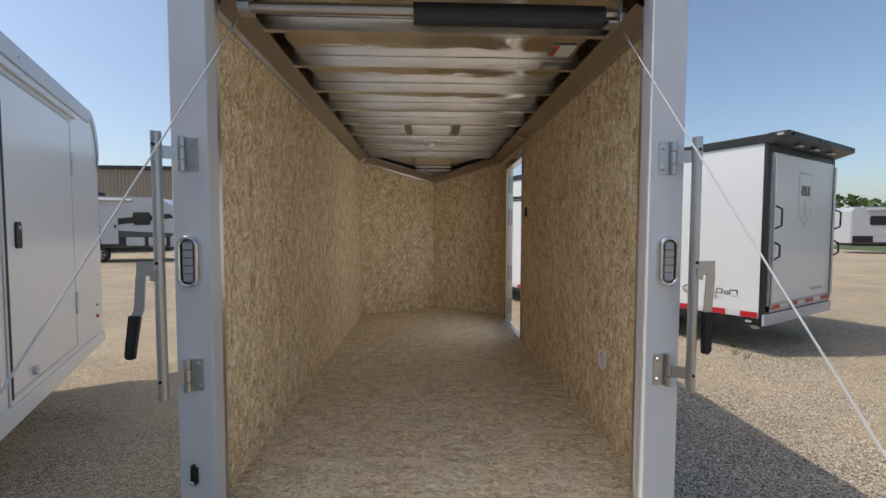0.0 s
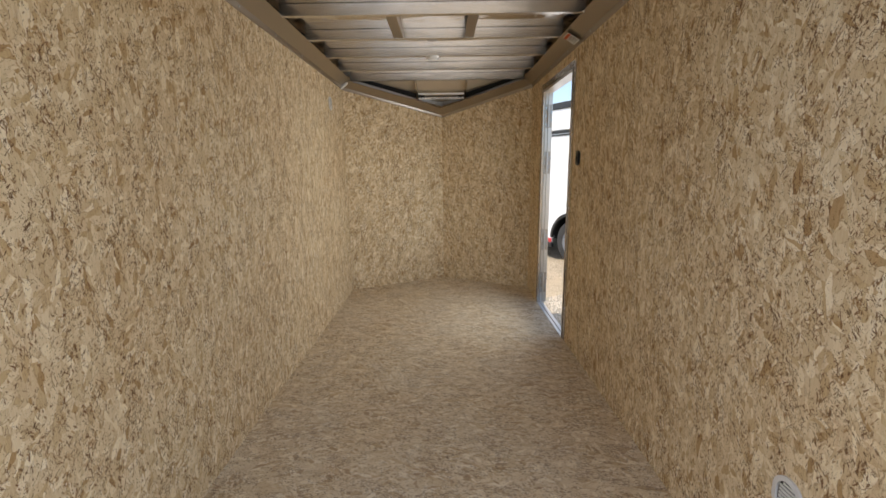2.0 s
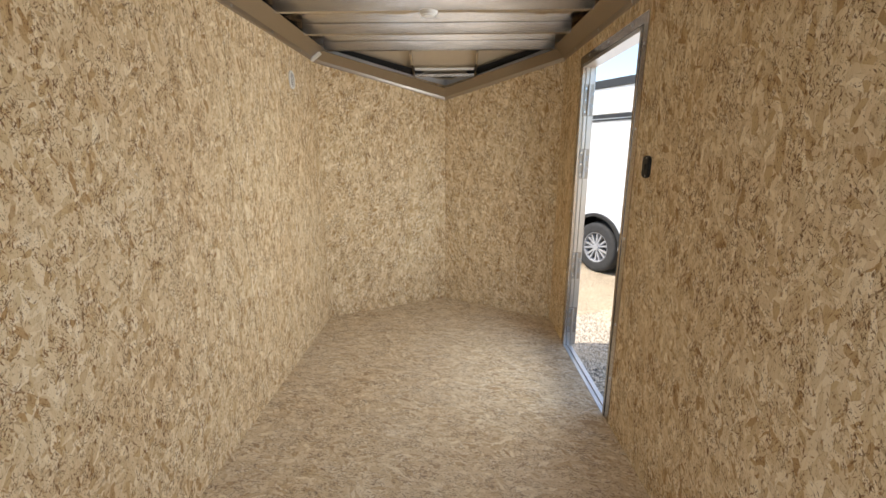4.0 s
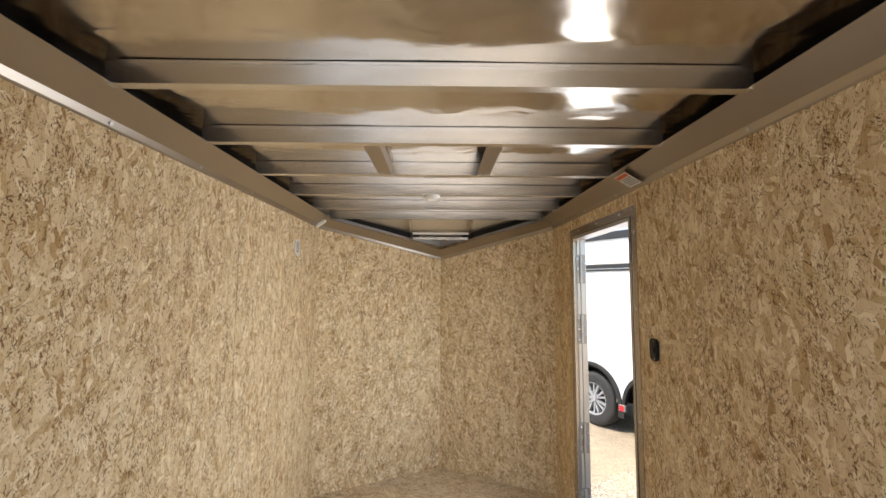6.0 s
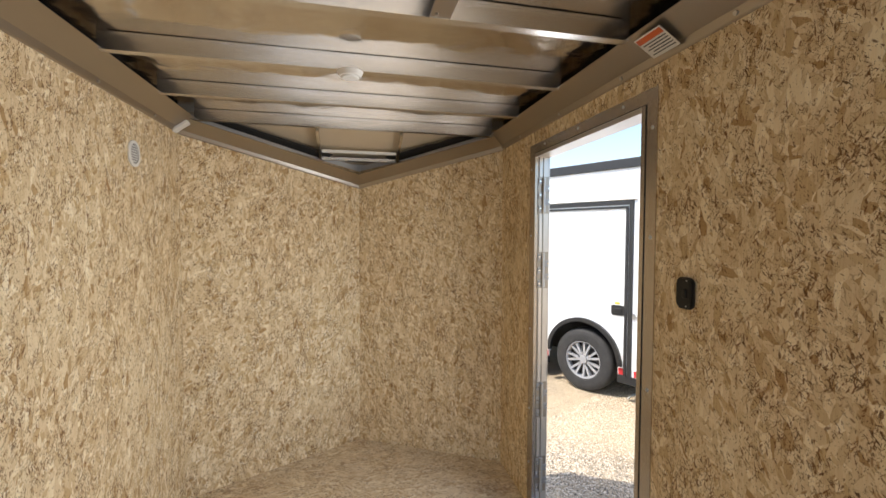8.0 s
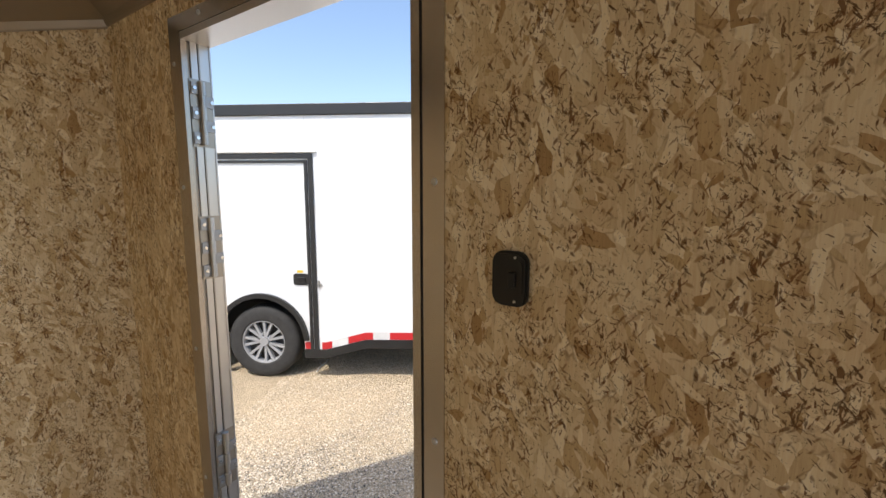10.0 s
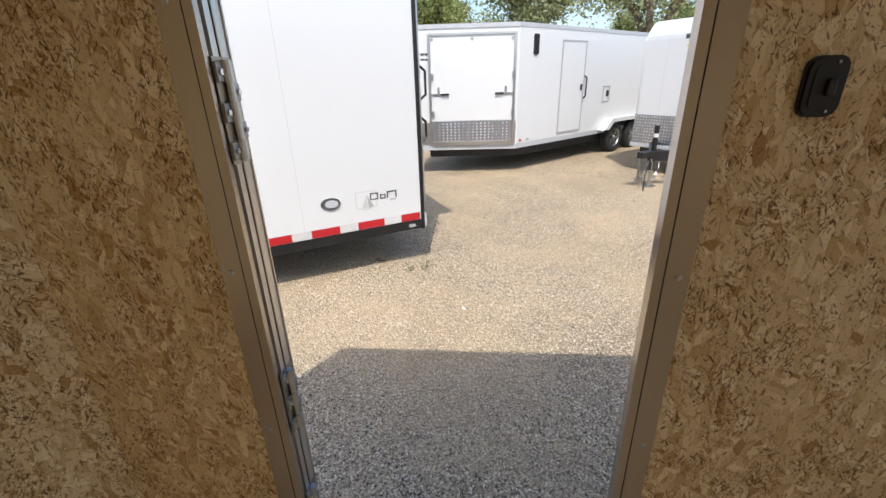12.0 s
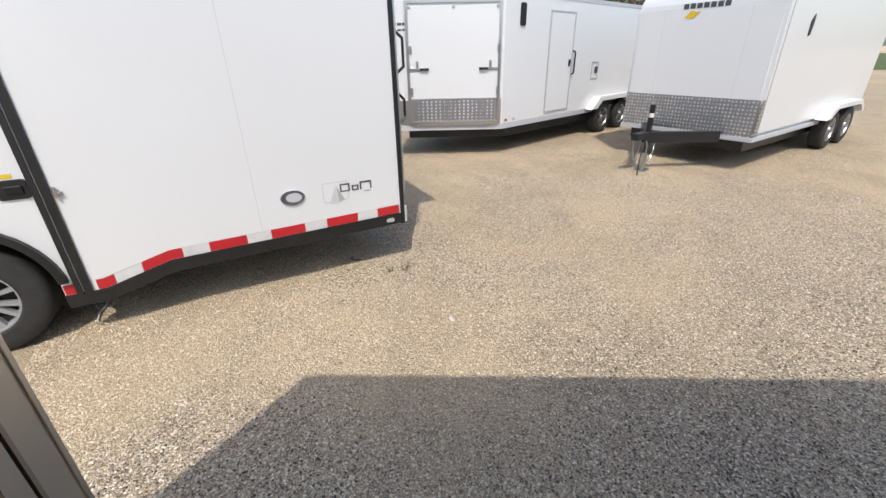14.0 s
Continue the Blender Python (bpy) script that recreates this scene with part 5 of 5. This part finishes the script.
def tread_nose_trailer():
    """White cargo trailer whose nose points at the yard. x runs back along its near side from the front corner, y across the front."""
    C, u = Vector((7.23, 0.61, 0)), Vector((0.60, -0.80, 0))
    t = thing("cargo_trailer", "white cargo trailer with tread plate nose and black tongue", "trailer", along(C, u))
    W, LEN, Z0, TOP = 2.10, 5.0, 0.46, 2.58
    prof = [(0.0, Z0 + 0.07), (LEN, Z0 + 0.07), (LEN, TOP)] + [(0.32 - 0.32 * math.sin(radians(k * 11.25)) , TOP - 0.32 + 0.32 * math.cos(radians(k * 11.25))) for k in range(9)]
    part("body", prism(prof, "y", 0.0, W, 0.05), WHITE, t, "white body with rounded front roof edge")
    part("bottom_rail", boxes((-0.012, LEN, -0.012, W + 0.012, Z0, Z0 + 0.068), bevel=0.006), SILVER, t, "silver bottom rail")
    # Black block for the frame, put here to darken the shade under the floor.
    part("underframe_shade", boxes((0.12, LEN - 0.1, 0.14, W - 0.14, Z0 - 0.17, Z0 - 0.001)), BLACK, t, "black underframe block added to deepen the shade below the body")
    part("tread_plate", boxes((-0.008, -0.001, 0.02, W - 0.02, Z0 + 0.07, 1.04)), TREAD, t, "aluminium tread plate gravel guard")
    part("tread_plate", boxes((-0.008, 0.10, -0.008, -0.001, Z0 + 0.07, 1.04)), TREAD, t)
    part("corner_trim", boxes((0.10, 0.116, -0.006, -0.001, Z0 + 0.08, 2.40)), GREY_INK, t)
    part("roof_rim", boxes((0.34, LEN, -0.014, -0.001, TOP - 0.07, TOP - 0.02)), SILVER, t)
    for y in (0.42, 1.64):
        part("seam", boxes((-0.002, -0.0005, y - 0.002, y + 0.002, 1.05, 2.25)), PALE_INK, t)
    for k in range(7):
        part("decal_bar", boxes((-0.004, -0.001, 0.72 + 0.096 * k, 0.795 + 0.096 * k, 2.245, 2.315)), DARK_INK, t, "dark decal bar")
    part("decal_flash", prism([(1.34, 2.13), (1.24, 2.225), (1.18, 2.20), (1.10, 2.21), (1.20, 2.115)], "x", -0.0055, -0.0045), YELLOW, t, "yellow decal flash")
    part("side_vent", prism([(0.85, 2.02), (0.94, 2.12), (0.96, 2.0), (0.93, 1.86), (0.87, 1.84)], "y", -0.012, -0.001), PLASTIC, t, "black side vent")
    for k, wx in enumerate((3.0, 3.86)):
        wheel(t, wx, -0.03, 0.345, 0.21, 5, -1, STEEL)
    o = [(2.40, 0.56), (2.58, 0.72), (2.74, 0.80), (4.12, 0.80), (4.28, 0.72), (4.46, 0.56)]
    inner = [(4.30, 0.56), (4.16, 0.70), (4.04, 0.73), (2.82, 0.73), (2.68, 0.66), (2.58, 0.56)]
    part("fender", prism(o + inner, "y", -0.20, -0.002, 0.012), WHITE, t, "white fender")
    part("fender_liner", prism([(2.60, 0.56), (2.8, 0.725), (4.06, 0.725), (4.28, 0.56)], "y", -0.006, -0.0015), DARK, t)
    # tongue, coupler, jack, chains
    apex = Vector((-1.08, 1.04, 0.52))
    for y in (0.45, 1.65):
        bm = bmesh.new()
        p, q = Vector((-0.01, y, 0.50)), apex + Vector((0.1, 0, 0))
        dd = (q - p).normalized()
        nn = Vector((-dd.y, dd.x, 0)) * 0.045
        vs = [bm.verts.new(c + o + Vector((0, 0, h))) for c in (p, q) for o in (nn, -nn) for h in (-0.085, 0.075)]
        for f in ((0, 1, 3, 2), (4, 6, 7, 5), (0, 4, 5, 1), (2, 3, 7, 6), (0, 2, 6, 4), (1, 5, 7, 3)):
            bm.faces.new([vs[i] for i in f])
        part("tongue_rail", bm, BLACK, t, "black steel tongue rail")
    part("coupler", boxes((-1.28, -1.0, 0.98, 1.10, 0.50, 0.60), bevel=0.015), BLACK, t)
    jk = part("jack", tube((-0.93, 1.04, 0.28), (-0.93, 1.04, 0.98), 0.038, 14), BLACK, t, "black tongue jack")
    part("jack_leg", tube((-0.93, 1.04, 0.03), (-0.93, 1.04, 0.30), 0.03, 12), STEEL, jk)
    part("jack_foot", boxes((-1.01, -0.85, 0.96, 1.12, 0.0, 0.03), bevel=0.006), STEEL, jk)
    part("jack_label", tube((-0.93, 1.04, 0.80), (-0.93, 1.04, 0.86), 0.0395, 14), PAPER, jk)
    part("jack_crank", bent_tube([Vector((-0.93, 1.04, 0.98)), Vector((-0.93, 1.04, 1.02)), Vector((-0.93, 1.18, 1.02)), Vector((-0.93, 1.18, 0.96))], 0.009), STEEL, jk)
    for y in (0.9, 1.12):
        bm = bent_tube([Vector((-1.08 + 0.24 * k / 13 + 0.006 * (-1) ** k, y + 0.05 + 0.010 * (-1) ** k, 0.48 - 0.34 * math.sin(math.pi * k / 13))) for k in range(14)], 0.009, 6)
        part("safety_chain", bm, STEEL, t)
    part("wiring_lead", bent_tube([Vector((-1.1, 0.96, 0.5)), Vector((-1.28, 0.9, 0.25)), Vector((-1.34, 0.86, 0.03))], 0.01), RUBBER, t)
    return t


tread_nose_trailer()


def plain_side_trailer():
    """White trailer beside the rear: x runs back along its near side from the front corner."""
    a = radians(26.0)
    f = Vector((-math.sin(a), math.cos(a), 0))
    t = thing("side_trailer", "white enclosed trailer with a flush side door parked alongside", "trailer", along((-3.035, 4.78, 0), -f))
    W, LEN, Z0, TOP = 2.1, 6.5, 0.42, 2.66
    prof = [(0.0, Z0 + 0.12), (LEN, Z0 + 0.12), (LEN, TOP), (0.30, TOP)] + [(0.30 - 0.30 * math.sin(radians(k * 15)), TOP - 0.34 + 0.34 * math.cos(radians(k * 15))) for k in range(1, 7)]
    inside = (along((-3.035, 4.78, 0), -f).inverted() @ Vector((-6.0, 4.0, 0))).y > 0
    s = -1 if inside else 1
    part("body", prism(prof, "y", 0.0, -s * W), WHITE, t, "white glossy body")
    part("bottom_rail", boxes((0.0, LEN, min(s * 0.01, -s * W), max(s * 0.01, -s * W), Z0, Z0 + 0.118), bevel=0.004), WHITE, t)
    cap = prism([(0.30 - 0.33 * math.sin(radians(k * 15)), TOP - 0.34 + 0.37 * math.cos(radians(k * 15))) for k in range(0, 7)] + [(0.03, TOP - 0.5), (0.0, TOP - 0.5)] + [(0.30 - 0.30 * math.sin(radians(k * 15)) + 0.03, TOP - 0.38 + 0.34 * math.cos(radians(k * 15))) for k in range(6, -1, -1)], "y", min(s * 0.012, s * 0.001), max(s * 0.012, s * 0.001))
    part("corner_cap", cap, SILVER, t, "rounded silver roof corner")
    part("roof_rail", boxes((0.30, LEN, min(s * 0.001, s * 0.016), max(s * 0.001, s * 0.016), TOP - 0.10, TOP + 0.02), bevel=0.004), SILVER, t, "pale roof rail")
    for k in range(12):
        part("rivet", tube((0.5 + 0.45 * k, s * 0.0165, TOP - 0.045), (0.5 + 0.45 * k, s * 0.02, TOP - 0.045), 0.006, 8), STEEL, t)
    d0, d1, z0, z1 = 0.88, 2.10, 0.60, 2.44
    for r, m in (((d1, d1 + 0.03, z0 - 0.02, z1), RUBBER), ((d1 + 0.035, d1 + 0.06, z0 - 0.05, z1 + 0.05), SILVER), ((d0 - 0.015, d0, z0, z1), PALE_INK), ((d0, d1, z1, z1 + 0.018), GREY_INK), ((d0, d1, z0 - 0.02, z0), PALE_INK)):
        strap(t, r[0], r[1], min(s * 0.0005, s * 0.008), max(s * 0.0005, s * 0.008), r[2], r[3], m, "door_trim")
    strap(t, d0 - 0.1, d1 + 0.14, min(s * 0.0005, s * 0.03), max(s * 0.0005, s * 0.03), z1 + 0.045, z1 + 0.075, PALE_INK, "drip_rail", 0.004)
    strap(t, d0 + 0.002, d1 - 0.002, min(s * 0.0005, s * 0.006), max(s * 0.0005, s * 0.006), z0 + 0.002, z1 - 0.002, WHITE, "side_door")
    hb = part("door_handle", prism(rounded(d1 - 0.14, 1.53, 0.075, 0.16, 0.02), "y", s * 0.0065, s * 0.018), PLASTIC, t, "black flush door handle")
    part("lock", tube((d1 - 0.14, s * 0.018, 1.575), (d1 - 0.14, s * 0.023, 1.575), 0.012, 10), SILVER, hb)
    for z in (0.95, 2.1):
        strap(t, d0 - 0.035, d0 + 0.005, min(s * 0.0065, s * 0.02), max(s * 0.0065, s * 0.02), z - 0.09, z + 0.09, PALE_INK, "hinge", 0.004)
    part("hold_back", tube((d1 - 0.3, s * 0.008, 0.66), (d1 - 0.3, s * 0.03, 0.66), 0.03, 14), SILVER, t)
    part("side_lamp", prism(pill(d1 + 0.2, 0.72, 0.05, 0.1), "y", s * 0.001, s * 0.014), CHROME, t)
    part("marker", tube((0.22, s * 0.001, 0.72), (0.22, s * 0.014, 0.72), 0.018, 12), RED, t, "small red marker")
    part("marker", tube((0.22, s * 0.001, 0.83), (0.22, s * 0.01, 0.83), 0.01, 12), PLASTIC, t)
    for x in (3.6, 4.5):
        wheel(t, x, -s * 0.15, 0.36, 0.2, 5, s, STEEL)
    return t


plain_side_trailer()


# ---- distance ----
def tree(x, y, height, spread, seed, mat, bare=0.0, clumps=60, per=150):
    rng = random.Random(seed)
    t = thing("tree", "tall broad tree with loose green foliage behind the yard" if bare < 0.5 else "thin-crowned tree with bare pale limbs", "tree", pose(x, y, 0), "trees behind the yard")
    bm = bmesh.new()
    tips = []

    def limb(p, d, r, length, depth):
        q = p + d * length
        tube(p, q, r, 7, r * 0.62, bm)
        if depth == 0:
            tips.append(q)
            return
        for k in range(3 if depth > 1 else 2):
            nd = (d + Vector((rng.uniform(-0.8, 0.8), rng.uniform(-0.8, 0.8), rng.uniform(-0.1, 0.55)))).normalized()
            limb(p + d * length * rng.uniform(0.7, 1.0), nd, r * 0.6, length * rng.uniform(0.6, 0.8), depth - 1)
        tips.append(q)
    limb(Vector((0, 0, 0)), Vector((rng.uniform(-0.1, 0.1), rng.uniform(-0.1, 0.1), 1)).normalized(), height * 0.035, height * 0.34, 3)
    part("trunk", bm, BARK, t, "grey-brown trunk and limbs", True)
    verts, faces = [], []
    for k in range(clumps):
        c = rng.choice(tips) * rng.uniform(0.85, 1.05) if rng.random() < 0.75 else Vector((rng.gauss(0, spread * 0.4), rng.gauss(0, spread * 0.4), height * rng.uniform(0.35, 0.95)))
        R = height * rng.uniform(0.05, 0.12)
        for _ in range(per):
            p = c + Vector((rng.gauss(0, R * 0.5), rng.gauss(0, R * 0.5), rng.gauss(0, R * 0.42)))
            if p.z < height * 0.12:
                continue
            s = height * rng.uniform(0.006, 0.013)
            a = Vector((rng.uniform(-1, 1), rng.uniform(-1, 1), rng.uniform(-1, 0.3))).normalized() * s
            b = a.cross(Vector((rng.uniform(-1, 1), rng.uniform(-1, 1), rng.uniform(-1, 1)))).normalized() * s * 0.55
            i = len(verts)
            verts += [p - a, p + b, p + a, p - b]
            faces.append((i, i + 1, i + 2, i + 3))
    me = bpy.data.meshes.new("crown")
    me.from_pydata([tuple(v) for v in verts], [], faces)
    me.materials.append(mat)
    ob = new("crown", me)
    ob.parent = t
    return t


tree(32.4, 8.2, 11.0, 3.6, 11, LEAF, 0.0, 190, 260)
tree(32.5, 0.6, 13.5, 4.6, 23, LEAF_GREY, 0.2, 120, 200)
tree(30.8, -5.6, 13.0, 3.6, 31, LEAF_GREY, 0.7, 50, 130)
tree(50.0, 3.0, 7.6, 2.4, 47, LEAF, 0.0, 90, 150)
tree(50.0, 0.2, 7.2, 2.2, 53, LEAF, 0.0, 90, 150)
tree(47.0, -9.5, 8.6, 3.2, 61, LEAF, 0.0, 110, 170)
tree(45.0, -14.0, 9.2, 3.2, 71, LEAF, 0.0, 110, 170)
tree(44.0, -27.0, 9.5, 3.6, 83, LEAF, 0.0, 110, 170)
tree(52.0, 13.0, 7.5, 3.0, 91, LEAF, 0.0, 100, 150)


def far_woods(name, x0, y0, x1, y1, height, count, seed):
    rng = np.random.default_rng(seed)
    f = rng.random(count)
    depth = rng.normal(0, 6.0, count)
    d = np.array([x1 - x0, y1 - y0], float)
    nrm = np.array([-d[1], d[0]]) / np.hypot(*d)
    top = height * (0.72 + 0.28 * np.sin(f * 37.0) * np.sin(f * 11.0 + 1.0))
    z = top * rng.random(count) ** 0.7
    c = np.stack((x0 + d[0] * f + nrm[0] * depth, y0 + d[1] * f + nrm[1] * depth, z), -1)
    a = rng.normal(0, 1, (count, 3))
    a /= np.linalg.norm(a, axis=1)[:, None]
    b = np.cross(a, rng.normal(0, 1, (count, 3)))
    b /= np.linalg.norm(b, axis=1)[:, None]
    s = height * (0.05 + 0.07 * rng.random(count))[:, None]
    v = np.stack((c - a * s, c + b * s * 0.7, c + a * s, c - b * s * 0.7), 1).reshape(-1, 3)
    me = bpy.data.meshes.new(name)
    me.from_pydata(v.tolist(), [], np.arange(count * 4).reshape(-1, 4).tolist())
    me.materials.append(WOODS)
    return tagged(new(name, me), "far line of green woods on the horizon", "woods", "", "stuff")


far_woods("far_woods", 60, 190, 220, -80, 11.0, 9000, 3)
far_woods("far_woods", -230, 150, 70, 200, 10.0, 8000, 4)
bm = bmesh.new()
bm.faces.new([bm.verts.new(c) for c in ((38, -60, 0.02), (160, -120, 0.02), (160, 60, 0.02), (33, 40, 0.02))])
structure("ground_grass", bm, GRASS, "mown green grass beyond the yard", "grass")
bm = bmesh.new()
bm.faces.new([bm.verts.new(c) for c in ((24, 24, 0.015), (95, 70, 0.015), (70, 110, 0.015), (14, 30, 0.015))])
structure("road", bm, SAND, "pale packed dirt road", "road")


def warehouse():
    t = thing("warehouse", "long low brown metal-clad building in the distance", "building", along((-62, 62, 0), (1, 0.06)))
    part("wall", boxes((0, 60, 0, 18, 0, 10.2)), CLADDING, t)
    for k in range(120):
        part("rib", boxes((0.25 + 0.5 * k, 0.33 + 0.5 * k, -0.05, -0.002, 0, 10.1)), CLADDING, t)
    part("roof", boxes((-0.4, 60.4, -0.5, 18.4, 10.21, 10.7)), BLACK, t, "dark eave and roof")
    return t


def camper(m, body, name_label, seed, cap=True):
    t = thing("camper", name_label, "camper", m)
    prof = [(0.0, 0.7), (6.8, 0.7), (7.2, 1.4), (7.05, 2.5), (6.3, 3.05), (0.2, 3.1), (0.0, 2.8)]
    part("body", prism(prof, "y", 0.0, 2.4, 0.05), body, t)
    part("stripe", prism([(1.0, 0.9), (6.6, 1.05), (6.9, 1.35), (4.2, 1.5), (2.6, 1.2)], "y", -0.012, -0.002), DARK_INK, t, "dark swoosh stripe")
    part("swoosh", prism([(3.6, 1.6), (6.9, 2.1), (6.7, 2.3), (4.6, 2.05)], "y", -0.016, -0.002), BLACK, t, "black swoosh stripe")
    part("lower_panel", boxes((0.1, 6.7, -0.014, -0.004, 0.72, 1.18)), BLACK, t, "dark lower panel")
    for x0 in (1.2, 4.9, 5.8):
        part("hatch", prism(rounded(x0 + 0.38, 0.97, 0.74, 0.4, 0.06), "y", -0.03, -0.015), body, t, "pale storage hatch")
    for x0, x1, z0, z1 in ((1.0, 1.9, 1.9, 2.5), (2.9, 3.5, 1.9, 2.4), (5.2, 5.9, 1.75, 2.35)):
        w = part("window", prism(rounded((x0 + x1) / 2, (z0 + z1) / 2, x1 - x0, z1 - z0, 0.1), "y", -0.03, -0.002), RUBBER, t)
        part("pane", prism(rounded((x0 + x1) / 2, (z0 + z1) / 2, x1 - x0 - 0.1, z1 - z0 - 0.1, 0.08), "y", -0.036, -0.031), GLASS_DARK, w)
    dr = part("door", boxes((3.9, 4.6, -0.03, -0.002, 0.85, 2.65), bevel=0.02), body, t)
    part("handle", boxes((4.45, 4.53, -0.05, -0.031, 1.6, 1.75)), PLASTIC, dr)
    part("awning", tube((0.8, -0.08, 2.9), (5.2, -0.08, 2.9), 0.07, 12), SILVER, t)
    part("roof_unit", boxes((2.6, 3.5, 0.8, 1.6, 3.09, 3.36), bevel=0.06), BLACK, t, "black rooftop air conditioner")
    for wx in (3.0, 3.85):
        wheel(t, wx, 0.1, 0.36, 0.22, 5, -1, STEEL)
    part("chassis", boxes((0.3, 6.6, 0.3, 2.1, 0.5, 0.68)), BLACK, t)
    part("tongue", boxes((6.6, 8.1, 1.0, 1.4, 0.45, 0.6)), BLACK, t)
    part("jack", tube((7.9, 1.2, 0.0), (7.9, 1.2, 0.9), 0.05, 10), STEEL, t)
    return t


warehouse()
camper(along((-18.6, 19.3, 0), (0.97, 0.25)), SILVER, "silver-grey travel trailer with dark swoosh stripes parked far off", 1)
camper(along((-25.5, 27.0, 0), (0.97, 0.25)), SILVER, "silver travel trailer with dark lower panel parked far off", 2)
camper(along((28.5, 27.0, 0), (0.95, -0.31)), SILVER, "silver travel trailer with grey stripes parked across the yard", 3)
